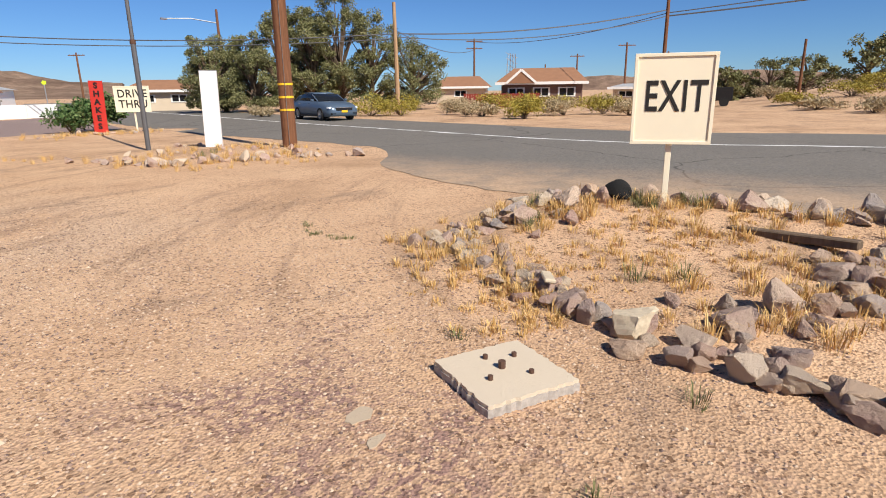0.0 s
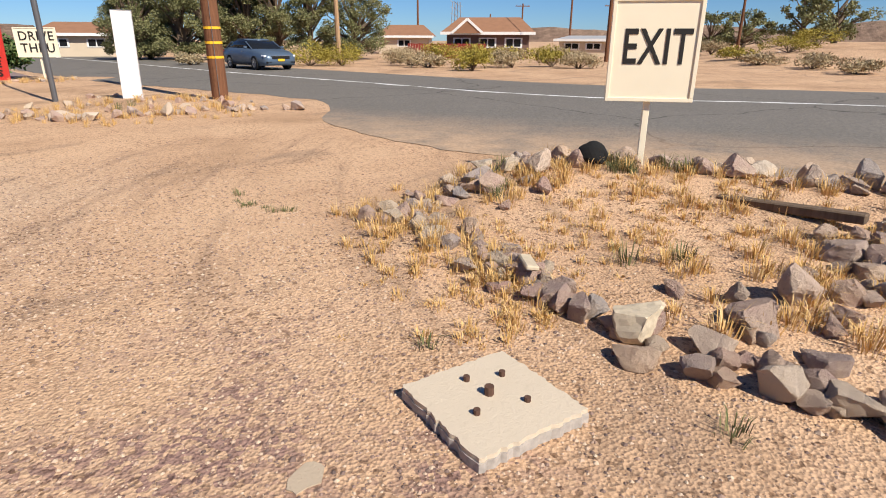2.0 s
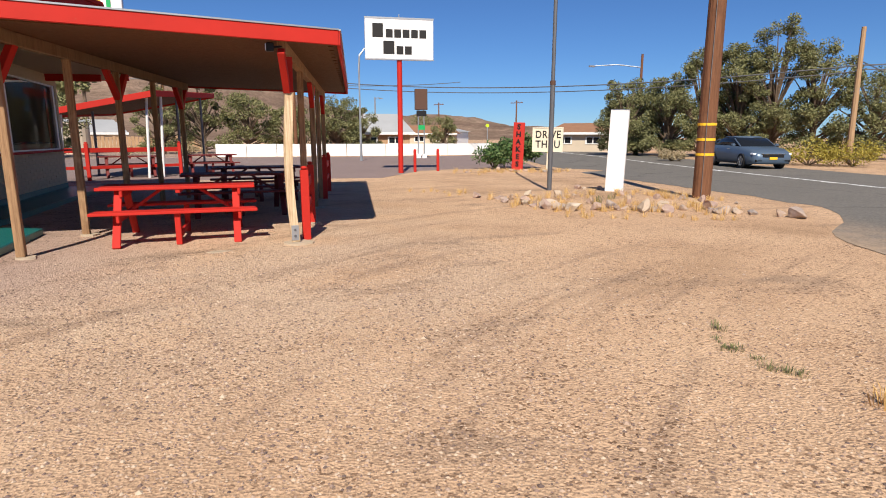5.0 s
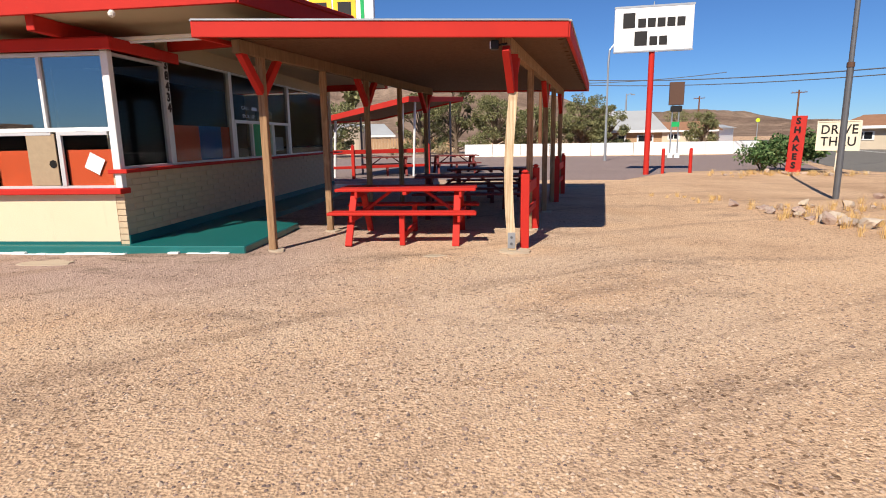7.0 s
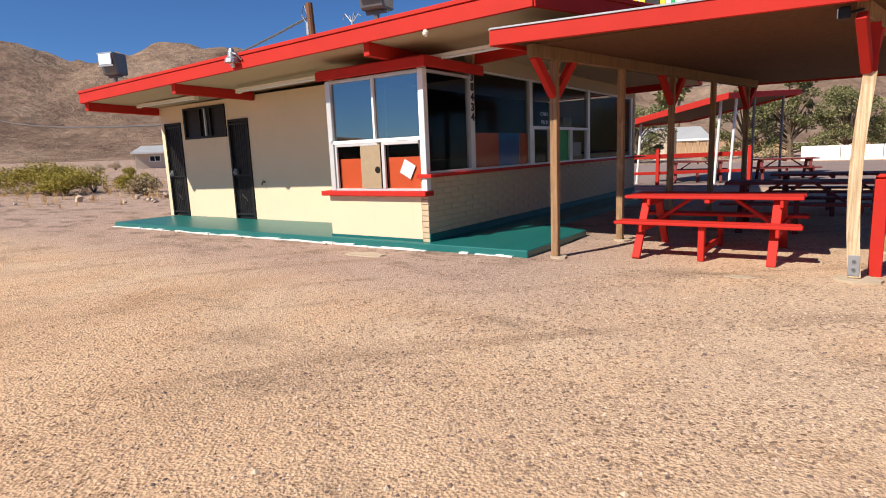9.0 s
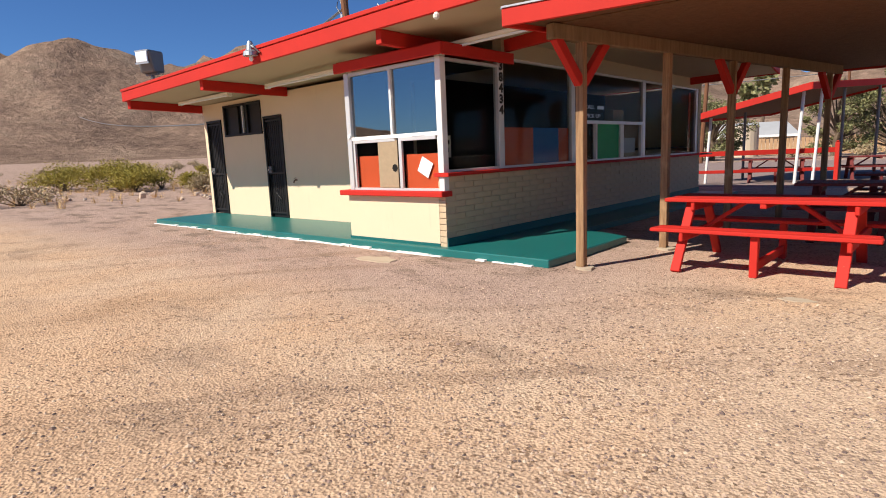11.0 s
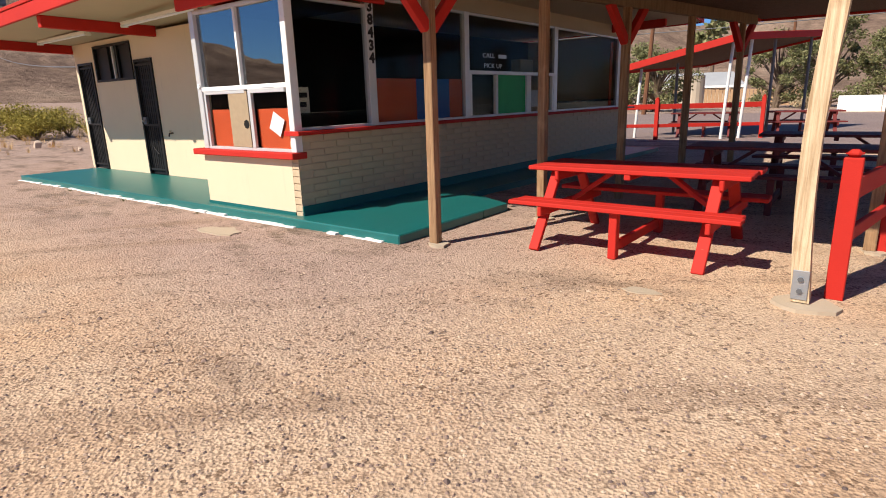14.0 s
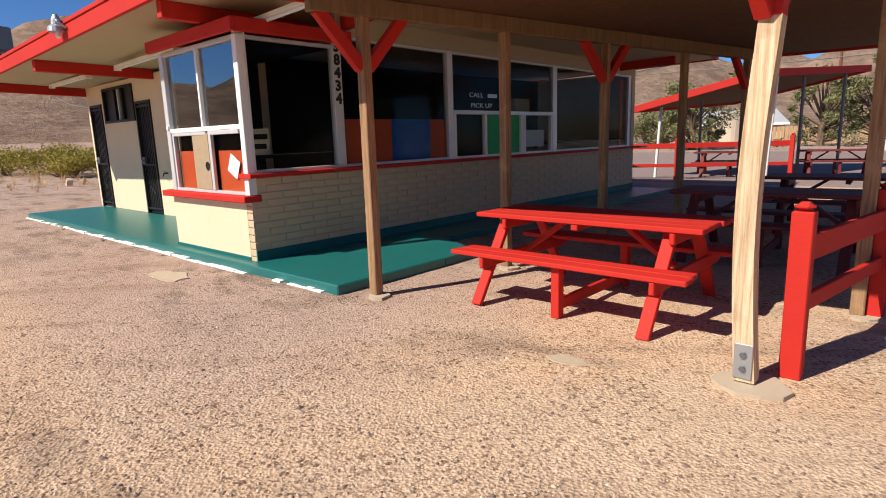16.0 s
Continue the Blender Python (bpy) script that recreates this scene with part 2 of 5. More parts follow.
TEAL_EDGE = painted("teal edge paint", (0.008, 0.12, 0.115), (0.05, 0.14, 0.125), 0.66, 0.55)
WHITE = painted("white paint", (0.80, 0.79, 0.76), (0.55, 0.50, 0.44), 0.68, 0.6)
CHALK = plain("white chalky edge", (0.78, 0.77, 0.73), 0.9)
FRAME = plain("greyed aluminium frame", (0.62, 0.62, 0.61), 0.45, 0.35, 0.12)
WOOD = make_wood("weathered post wood", (0.19, 0.105, 0.055), (0.42, 0.255, 0.135), 14.0, (0.52, 0.34, 0.19))
WOOD_BARE = make_wood("bare sunbleached wood", (0.38, 0.255, 0.14), (0.76, 0.58, 0.38), 18.0, (0.34, 0.20, 0.10))
BEAM = make_wood("brown painted beam", (0.17, 0.11, 0.06), (0.25, 0.16, 0.09), 6.0, (0.22, 0.14, 0.08))
DECK = make_wood("brown roof boards", (0.10, 0.052, 0.026), (0.15, 0.078, 0.04), 5.0, (0.08, 0.042, 0.024))
POLEWOOD = make_wood("creosoted pole", (0.13, 0.058, 0.03), (0.22, 0.10, 0.052), 9.0, (0.10, 0.045, 0.025))
POLEPALE = make_wood("pale utility pole", (0.36, 0.22, 0.12), (0.46, 0.30, 0.17), 9.0)
ROCK = make_rock()
ROCK_CREAM = plain("pale limestone", (0.55, 0.46, 0.33), 0.9, 0, 0.35, 0.06)
ROCK_BLACK = plain("black felt", (0.012, 0.012, 0.012), 0.95)
CONCRETE = stucco("weathered concrete", (0.64, 0.54, 0.41))
SCREED = stucco("sandy concrete screed", (0.50, 0.40, 0.29))
CONCRETE_EDGE = plain("broken concrete aggregate", (0.40, 0.36, 0.32), 0.95, 0, 0.55, 0.03)
STEEL = plain("galvanised steel", (0.42, 0.43, 0.44), 0.45, 0.7, 0.2)
STEEL_DARK = plain("dark grey steel", (0.16, 0.16, 0.165), 0.5, 0.5, 0.2)
IRON = plain("black iron", (0.018, 0.017, 0.017), 0.5, 0.2)
RUST = plain("rusty iron", (0.12, 0.065, 0.045), 0.8, 0.2, 0.4, 0.02)
INK = plain("black sign paint", (0.02, 0.018, 0.017), 0.6)
SIGN = plain("cream sign board", (0.84, 0.76, 0.58), 0.5, 0, 0.05, 0.4)
SIGN_WHITE = plain("white sign face", (0.84, 0.82, 0.80), 0.4, 0, 0.05, 0.5)
YELLOW = plain("yellow marker", (0.85, 0.50, 0.03), 0.5)
GREEN_P = plain("green panel", (0.012, 0.36, 0.10), 0.6)
BLUE_P = plain("blue panel", (0.02, 0.14, 0.50), 0.6)
ORANGE_P = plain("orange red panel", (0.75, 0.11, 0.035), 0.6)
BOARD = plain("brown hardboard", (0.36, 0.27, 0.17), 0.8, 0, 0.2, 0.08)
PAPER = plain("white paper", (0.72, 0.75, 0.76), 0.7, 0, 0.05)
# near-black colour stands in for the lack of light indoors
UNLIT = plain("unlit room black", (0.010, 0.009, 0.008), 0.9)
GLASS = make_glass("window glass", (0.45, 0.50, 0.50), 1.0, 0.24)
# mirror colour cut to 0.11, standing in for dark reflections of the canopy
SHADE_GLASS = make_glass("grey window glass with dimmed reflection", (0.84, 0.86, 0.85), 0.11)
DRY = make_leaf("dry straw", (0.46, 0.27, 0.085), (0.64, 0.41, 0.155), (0.78, 0.56, 0.28))
WEED = make_leaf("grey green weed", (0.10, 0.11, 0.045), (0.17, 0.17, 0.075), (0.26, 0.24, 0.11))
LEAF = make_leaf("tamarisk leaf", (0.11, 0.115, 0.045), (0.19, 0.19, 0.08), (0.30, 0.285, 0.14))
SCRUB = make_leaf("creosote leaf", (0.20, 0.165, 0.025), (0.32, 0.26, 0.045), (0.43, 0.35, 0.08))
SAGE = make_leaf("dry sagebrush", (0.27, 0.20, 0.11), (0.38, 0.30, 0.175), (0.50, 0.40, 0.25))
BUSH = make_leaf("green oleander leaf", (0.03, 0.07, 0.02), (0.08, 0.14, 0.045), (0.17, 0.22, 0.085))
BARK = make_wood("bark", (0.11, 0.075, 0.05), (0.18, 0.13, 0.09), 6.0)
TILE = plain("brown roof shingles", (0.29, 0.15, 0.085), 0.9, 0, 0.25, 0.5)
HOUSE_BROWN = plain("brown house paint", (0.17, 0.105, 0.085), 0.9, 0, 0.15, 1.0)
HOUSE_PALE = plain("pale house paint", (0.58, 0.48, 0.36), 0.9, 0, 0.12, 1.0)
METAL_ROOF = plain("pale metal roof", (0.50, 0.50, 0.49), 0.5, 0.3, 0.2, 2.0)
FENCEWOOD = make_wood("tan fence boards", (0.36, 0.22, 0.12), (0.48, 0.31, 0.18), 4.0)
FENCERED = plain("barn red fence", (0.22, 0.035, 0.025), 0.8)
MOUNTAIN = make_mountain()
CARPAINT = plain("blue grey car paint", (0.105, 0.15, 0.21), 0.28, 0.3, 0.02, 1.0)
RUBBER = plain("tyre rubber", (0.018, 0.018, 0.018), 0.8)
TINTED = plain("tinted glass", (0.012, 0.014, 0.017), 0.06, 0.0, 0.02)
CHROME = plain("bright alloy", (0.62, 0.63, 0.65), 0.25, 0.9, 0.05)
LAMP = plain("clear lamp lens", (0.78, 0.80, 0.82), 0.1, 0.1, 0.03)
TUBE = plain("tube lamp cover", (0.74, 0.70, 0.60), 0.5)
MAROON_SIGN = plain("red upright sign face", (0.55, 0.04, 0.03), 0.6)

# ---- building helpers ----
def part(name, bm, material, parent=None, label=""):
    """Links a bmesh as one mesh object under a thing or a part."""
    me = bpy.data.meshes.new(name)
    bmesh.ops.recalc_face_normals(bm, faces=bm.faces[:])
    bm.to_mesh(me)
    bm.free()
    me.materials.append(material)
    ob = new(name, me)
    ob.parent = parent
    if label:
        tagged(ob, label)
    return ob


def thing(name, m, label, category, group=""):
    ob = new(name)
    ob.matrix_basis = m
    ob.empty_display_size = 0.1
    return tagged(ob, label, category, group)


def structure(name, bm, material, label, category="structure"):
    return tagged(part(name, bm, material), label, category, kind="structure")


def block(x0, x1, y0, y1, z0, z1, bevel=0.0, bm=None):
    """A box between these planes, with softened edges."""
    own = bmesh.new()
    bmesh.ops.create_cube(own, size=1.0)
    for v in own.verts:
        v.co = ((x0 + x1) / 2 + v.co.x * (x1 - x0), (y0 + y1) / 2 + v.co.y * (y1 - y0), (z0 + z1) / 2 + v.co.z * (z1 - z0))
    if bevel:
        bmesh.ops.bevel(own, geom=own.edges[:], offset=bevel, segments=1, affect='EDGES')
    return merge(bm, own)


def merge(bm, own):
    if bm is None:
        return own
    me = bpy.data.meshes.new("tmp")
    own.to_mesh(me)
    own.free()
    bm.from_mesh(me)
    bpy.data.meshes.remove(me)
    return bm


def bar(a, b, w, h, bevel=0.004, bm=None, up=(0, 0, 1)):
    """A square timber from a to b, w across and h deep."""
    a, b = Vector(a), Vector(b)
    d = b - a
    z = d.normalized()
    x = Vector(up).cross(z)
    x = x.normalized() if x.length > 1e-4 else Vector((1, 0, 0))
    y = z.cross(x)
    own = block(-w / 2, w / 2, -h / 2, h / 2, 0, d.length, bevel)
    m = Matrix((x, y, z)).transposed().to_4x4()
    m.translation = a
    own.transform(m)
    return merge(bm, own)


def rod(points, radii, sides=8, bm=None, cap=True):
    """A round tapered rod along points."""
    own = bmesh.new()
    rings = []
    for k, p in enumerate(points):
        p = Vector(p)
        d = Vector(points[min(k + 1, len(points) - 1)]) - Vector(points[max(k - 1, 0)])
        q = d.to_track_quat('Z', 'Y')
        r = radii[k] if isinstance(radii, (list, tuple)) else radii
        rings.append([own.verts.new(p + q @ Vector((r * math.cos(a), r * math.sin(a), 0))) for a in (2 * math.pi * i / sides for i in range(sides))])
    for r0, r1 in zip(rings, rings[1:]):
        for i in range(sides):
            own.faces.new((r0[i], r0[(i + 1) % sides], r1[(i + 1) % sides], r1[i]))
    if cap:
        own.faces.new(rings[0][::-1])
        own.faces.new(rings[-1])
    return merge(bm, own)


def prism(points, z0, z1, bm=None):
    """An upright block over a plan outline."""
    own = bmesh.new()
    a = [own.verts.new((x, y, z0)) for x, y in points]
    b = [own.verts.new((x, y, z1)) for x, y in points]
    own.faces.new(a[::-1])
    own.faces.new(b)
    for i in range(len(a)):
        j = (i + 1) % len(a)
        own.faces.new((a[i], a[j], b[j], b[i]))
    return merge(bm, own)


def lettering(name, text, size, material, parent, m, bold=0.0, stretch=1.0, spacing=1.0):
    """Words as a thin mesh; m stands in the parent's space, the text's face looks along its own +z."""
    c = bpy.data.curves.new(name, 'FONT')
    c.body, c.size, c.align_x, c.align_y, c.extrude, c.offset, c.resolution_u = text, size, 'CENTER', 'CENTER', 0.003, bold, 3
    c.space_character = spacing
    tmp = bpy.data.objects.new("tmp", c)
    scene.collection.objects.link(tmp)
    bpy.context.view_layer.update()
    me = bpy.data.meshes.new_from_object(tmp.evaluated_get(bpy.context.evaluated_depsgraph_get()))
    bpy.data.objects.remove(tmp)
    bpy.data.curves.remove(c)
    me.transform(m @ Matrix.Diagonal((stretch, 1, 1, 1)))
    me.materials.clear()
    me.materials.append(material)
    ob = new(name, me)
    ob.parent = parent
    return ob


def smooth(v, lo, hi):
    t = min(max((v - lo) / (hi - lo), 0.0), 1.0)
    return t * t * (3 - 2 * t)


def ground_z(x, y):
    """Height of the land."""
    z = 0.0
    z += 0.24 * math.exp(-((x - 9.25) / 0.95) ** 2) * smooth(y, -5.9, -6.9) * smooth(y, -15, -12)
    z += 0.06 * smooth(x, 6.3, 7.4) * smooth(x, 11, 9.5) * smooth(y, -5.6, -7.0) * smooth(y, -15, -12)
    z += 0.13 * math.exp(-((x - 12.6) / 1.7) ** 2 - ((y - 2.9) / 2.4) ** 2)
    z += 0.10 * math.exp(-((x - 14.6) / 3.0) ** 2 - ((y - 14.0) / 0.9) ** 2)
    z += 1.3 * smooth(x, 33, 60) * smooth(y, 2, -16)
    z += 0.016 * max(0.0, -x - 14)
    n = noise.noise((x * 0.5, y * 0.5, 0.0)) * 0.015 + noise.noise((x * 2.1, y * 2.1, 3.0)) * 0.008
    quiet = smooth(x, 10.5, 9.5) * smooth(abs(x - 0), 60, 20) * smooth(y, 12, 10)
    return z + n * quiet

# ---- land ----
def grid_lines(dense_lo, dense_hi, step, far):
    out, v = [], dense_lo
    while v < dense_hi:
        out.append(v)
        v += step
    out.append(dense_hi)
    s = step
    while out[-1] < far:
        s *= 1.35
        out.append(out[-1] + s)
    s = step
    while out[0] > -far:
        s *= 1.35
        out.insert(0, out[0] - s)
    return out


def build_ground():
    xs, ys = grid_lines(-6, 16, 0.25, 1500), grid_lines(-14, 10, 0.25, 1500)
    bm = bmesh.new()
    vs = [[bm.verts.new((x, y, ground_z(x, y))) for y in ys] for x in xs]
    for a, b in zip(vs, vs[1:]):
        for k in range(len(ys) - 1):
            bm.faces.new((a[k], b[k], b[k + 1], a[k + 1])).smooth = True
    return structure("ground", bm, SAND, "tan desert sand and gravel with dark tyre stains", "ground")


build_ground()


def ribbon(left, right, z, steps=24):
    """A flat sheet between two plan lines, softly curved."""
    def curve(pts):
        out = []
        for k in range(len(pts) - 1):
            p0, p1, p2, p3 = (Vector(pts[min(max(j, 0), len(pts) - 1)]) for j in (k - 1, k, k + 1, k + 2))
            for i in range(steps):
                t = i / steps
                out.append(0.5 * (2 * p1 + (p2 - p0) * t + (2 * p0 - 5 * p1 + 4 * p2 - p3) * t * t + (3 * p1 - p0 - 3 * p2 + p3) * t ** 3))
        return out + [Vector(pts[-1])]
    bm = bmesh.new()
    a, b = curve(left), curve(right)
    va = [bm.verts.new((p.x + 0.22 * noise.fractal((p.y * 0.8, 1, 0), 1.0, 2.0, 4), p.y, z)) for p in a]
    vb = [bm.verts.new((p.x, p.y, z)) for p in b]
    for k in range(len(va) - 1):
        bm.faces.new((va[k], vb[k], vb[k + 1], va[k + 1]))
    return bm


NEAR_EDGE = [(16, -120), (11.6, -30), (10.9, -12), (10.8, -7), (10.9, -5), (12.2, -2.2), (15.2, 0.4), (16.2, 5), (17.2, 12), (21, 25), (32, 60), (60, 130)]
CENTRE = [(26, -120), (21.8, -30), (20.6, -12), (19.6, -7), (19.5, -4), (20.0, -1), (20.9, 2), (22.0, 6), (24.0, 13), (28, 25), (40, 60), (70, 130)]
structure("road", ribbon(NEAR_EDGE, [(x + 4.6, y) for x, y in CENTRE], 0.008), ROAD, "grey weathered asphalt road with fine cracks", "road")
structure("road_line", ribbon([(x - 0.08, y) for x, y in CENTRE], [(x + 0.10, y) for x, y in CENTRE], 0.013), WHITE, "worn white painted road line", "road marking")
structure("parking_lot", prism([(-60, 14.5), (-6, 13.2), (2.6, 12.9), (9.0, 12.0), (11.5, 15.6), (17.4, 16.2), (21.5, 27), (27, 40), (20, 34), (0, 36), (-60, 33)], -0.2, 0.010), LOT, "faded purplish asphalt parking lot", "parking lot")


def build_mountains():
    """Bare ridges round the west and north."""
    prof = [(60, 0.02), (78, 0.045), (92, 0.098), (103, 0.103), (112, 0.125), (122, 0.13), (135, 0.175), (142, 0.158), (150, 0.182), (157, 0.168), (164, 0.178), (172, 0.155), (185, 0.15), (205, 0.10), (230, 0.03)]
    bm = bmesh.new()
    rows = []
    for i in range(0, 300):
        a = 60 + 170 * i / 299
        k = max(j for j in range(len(prof)) if prof[j][0] <= a)
        k = min(k, len(prof) - 2)
        t = (a - prof[k][0]) / (prof[k + 1][0] - prof[k][0])
        h = (prof[k][1] + (prof[k + 1][1] - prof[k][1]) * (t * t * (3 - 2 * t))) * 780
        col = []
        for j in range(34):
            u = j / 33
            r = 240 + 640 * u
            x, y = r * math.cos(radians(a)), r * math.sin(radians(a))
            rise = smooth(u, 0.05, 0.85) ** 1.6
            f = noise.fractal((x * 0.008, y * 0.008, 5.0), 1.0, 2.0, 6)
            rg = abs(noise.noise((x * 0.014, y * 0.014, 9.0)))
            z = h * rise + rise * (20 * f - 26 * rg) * min(1, h / 70)
            col.append(bm.verts.new((x, y, z + 0.016 * max(0.0, -x - 14) * (1 - rise) - 0.3)))
        rows.append(col)
    for a, b in zip(rows, rows[1:]):
        for j in range(33):
            bm.faces.new((a[j], b[j], b[j + 1], a[j + 1])).smooth = True
    structure("backdrop_mountains", bm, MOUNTAIN, "bare brown desert mountains with rocky gullies", "mountain")
    bm = bmesh.new()
    low, high = [], []
    for i in range(60):
        a = radians(-35 + 55 * i / 59)
        h = 20 + 12 * noise.fractal((i * 0.13, 3, 1), 1.0, 2.0, 4) + 10 * smooth(i, 40, 5)
        low.append(bm.verts.new((900 * math.cos(a), 900 * math.sin(a), -3)))
        high.append(bm.verts.new((960 * math.cos(a), 960 * math.sin(a), max(h, 2))))
    for i in range(59):
        bm.faces.new((low[i], low[i + 1], high[i + 1], high[i]))
    structure("backdrop_ridge", bm, MOUNTAIN, "low hazy ridge on the horizon", "mountain")


build_mountains()

# ---- the drive-in building ----
# stepped teal floor slab with a white chalky foot
structure("slab_front", block(-8.95, 1.65, -0.16, 1.36, -0.1, 0.10, 0.012), TEAL, "glossy teal painted concrete walkway slab", "slab")
structure("slab_side", prism([(0.0, 1.36), (1.65, 1.36), (1.65, 1.9), (0.75, 2.35), (0.9, 10.2), (0.0, 10.2)], -0.1, 0.096), TEAL, "teal painted concrete walk along the brick wall", "slab")
bm = bmesh.new()
x = -8.97
while x < 1.63:
    step = random.uniform(0.10, 0.3)
    block(x, min(x + step, 1.65), -0.20 - random.uniform(0, 0.02), -0.158, -0.02, random.uniform(-0.004, 0.03), 0.003, bm)
    x += step
structure("slab_foot", bm, CHALK, "crumbling white paint at the foot of the slab", "trim")

# rear part with the two doors
ROOF_Z, FASCIA_Z = 2.74, 2.98
WALL_TOP = 2.76
bm = block(-9.18, -9.0, 1.36, 1.56, 0.10, WALL_TOP)
block(-8.3, -6.44, 1.36, 1.56, 0.10, 1.94, 0, bm)
block(-5.74, -2.0, 1.36, 1.56, 0.10, WALL_TOP, 0, bm)
block(-9.0, -8.3, 1.36, 1.56, 2.36, WALL_TOP, 0, bm)
block(-6.44, -5.74, 1.36, 1.56, 2.30, WALL_TOP, 0, bm)
block(-8.3, -8.14, 1.36, 1.56, 1.94, WALL_TOP, 0, bm)
block(-6.51, -6.44, 1.36, 1.56, 1.94, WALL_TOP, 0, bm)
block(-8.14, -6.51, 1.36, 1.56, 2.66, WALL_TOP, 0, bm)
structure("wall_south", bm, CREAM, "cream stucco wall with two doors and a high window", "wall")
structure("wall_west", block(-9.18, -9.0, 1.56, 10.0, 0.0, WALL_TOP), CREAM, "cream stucco end wall", "wall")
structure("wall_north", block(-9.0, -0.15, 9.85, 10.0, 0.0, WALL_TOP), CREAM, "cream stucco back wall", "wall")
# room surfaces carry the indoor darkness in their near-black colour
structure("floor_inside", block(-9.0, -0.15, 1.56, 9.85, 0.0, 0.11), UNLIT, "unlit near-black interior floor", "floor")
structure("wall_inside", block(-2.65, -2.55, 1.5, 9.85, 0.11, WALL_TOP), UNLIT, "unlit near-black partition behind the counter", "wall")
structure("bay_floor", block(-1.9, -0.15, 0.12, 1.56, 0.0, 0.11), UNLIT, "unlit near-black floor inside the order bay", "floor")


def security_door(name, x0, x1, z1, label):
    d = thing(name, pose(x0, 1.33, 0.10), label, "door")
    w, h = x1 - x0, z1 - 0.10
    tagged(d, kind="structure")
    part("door_frame", block(w - 0.05, w, 0, 0.07, 0, h, 0.004, block(0.0, 0.05, 0, 0.07, 0, h, 0.004, block(0.05, w - 0.05, 0, 0.07, h - 0.05, h, 0.004))), IRON, d)
    part("door_leaf", block(0.05, w - 0.05, 0.06, 0.10, 0, h - 0.05), IRON, d)
    for k in range(8):
        x = 0.08 + (w - 0.16) * k / 7
        part("picket", rod([(x, 0.03, 0.06), (x, 0.03, h - 0.08)], 0.007, 6), IRON, d)
    for z in (0.08, 0.95, h - 0.12):
        part("rail", block(0.05, w - 0.05, 0.015, 0.045, z, z + 0.04, 0.003), IRON, d)
    part("scroll", rod([(w / 2 + 0.09 * math.sin(q * 0.9), 0.03, 0.30 + q * 0.05) for q in range(12)], 0.008, 6), IRON, d, "black wrought iron scroll")
    part("lock_box", block(0.08, 0.20, -0.01, 0.045, 0.98, 1.12, 0.005), STEEL_DARK, d)
    part("door_knob", rod([(0.14, -0.05, 1.04), (0.14, 0.02, 1.04)], 0.022, 10), STEEL, d, "worn steel knob")
    return d


security_door("door_1", -9.0, -8.3, 2.36, "black iron security door at the end wall")
security_door("door_2", -6.44, -5.74, 2.30, "black iron security door beside the high window")
w = tagged(thing("window_1", pose(-8.14, 1.36, 1.94), "dark screened high window with a pale post", "window"), kind="structure")
part("window_frame", block(1.58, 1.63, -0.03, 0.08, 0, 0.72, 0, block(0, 0.05, -0.03, 0.08, 0, 0.72, 0, block(0.05, 1.58, -0.03, 0.08, 0.67, 0.72, 0, block(0.05, 1.58, -0.03, 0.08, 0, 0.05)))), IRON, w)
part("mesh_screen", block(0.05, 1.58, 0.03, 0.05, 0.05, 0.67), IRON, w)
for k in range(3):
    part("mullion", block(0.62 + 0.2 * k, 0.66 + 0.2 * k, -0.02, 0.028, 0.05, 0.67, 0.003), FRAME if k == 1 else IRON, w)
o = thing("tap", pose(-5.35, 1.36, 0.92), "small dark outdoor tap on the cream wall", "tap")
part("spout", rod([(0, 0, 0), (0, -0.07, 0), (0, -0.09, -0.06)], 0.015, 8), RUST, o)
part("handle", rod([(-0.03, -0.05, 0.04), (0.03, -0.05, 0.04)], 0.008, 6), RUST, o)

# order bay: stucco front below, large framed window above
structure("bay_wall", block(-2.0, -0.13, 0.0, 0.12, 0.06, 0.78), CREAM, "cream stucco front of the order bay", "wall")
# added lining and ceiling, near-black so the bay looks unlit behind its glass
structure("bay_lining", block(-1.898, -1.88, 0.14, 1.36, 0.78, 2.60), UNLIT, "added near-black lining of the unlit order bay", "wall")
structure("bay_ceiling", block(-1.88, -0.15, 0.14, 1.40, 2.55, 2.57), UNLIT, "added near-black ceiling of the unlit order bay", "ceiling")
structure("bay_side", block(-2.0, -1.9, 0.12, 1.36, 0.06, 2.62), CREAM, "cream stucco side of the order bay", "wall")
structure("bay_base", block(-2.01, -0.128, -0.012, 0.0, 0.08, 0.135), TEAL_EDGE, "teal painted foot of the bay", "trim")
s = thing("bay_sill", pose(-2.1, -0.10, 0.77), "thick red painted serving sill under the bay window", "sill")
tagged(s, kind="structure")
part("shelf", block(0, 2.12, 0, 0.22, 0, 0.075, 0.008), RED, s)


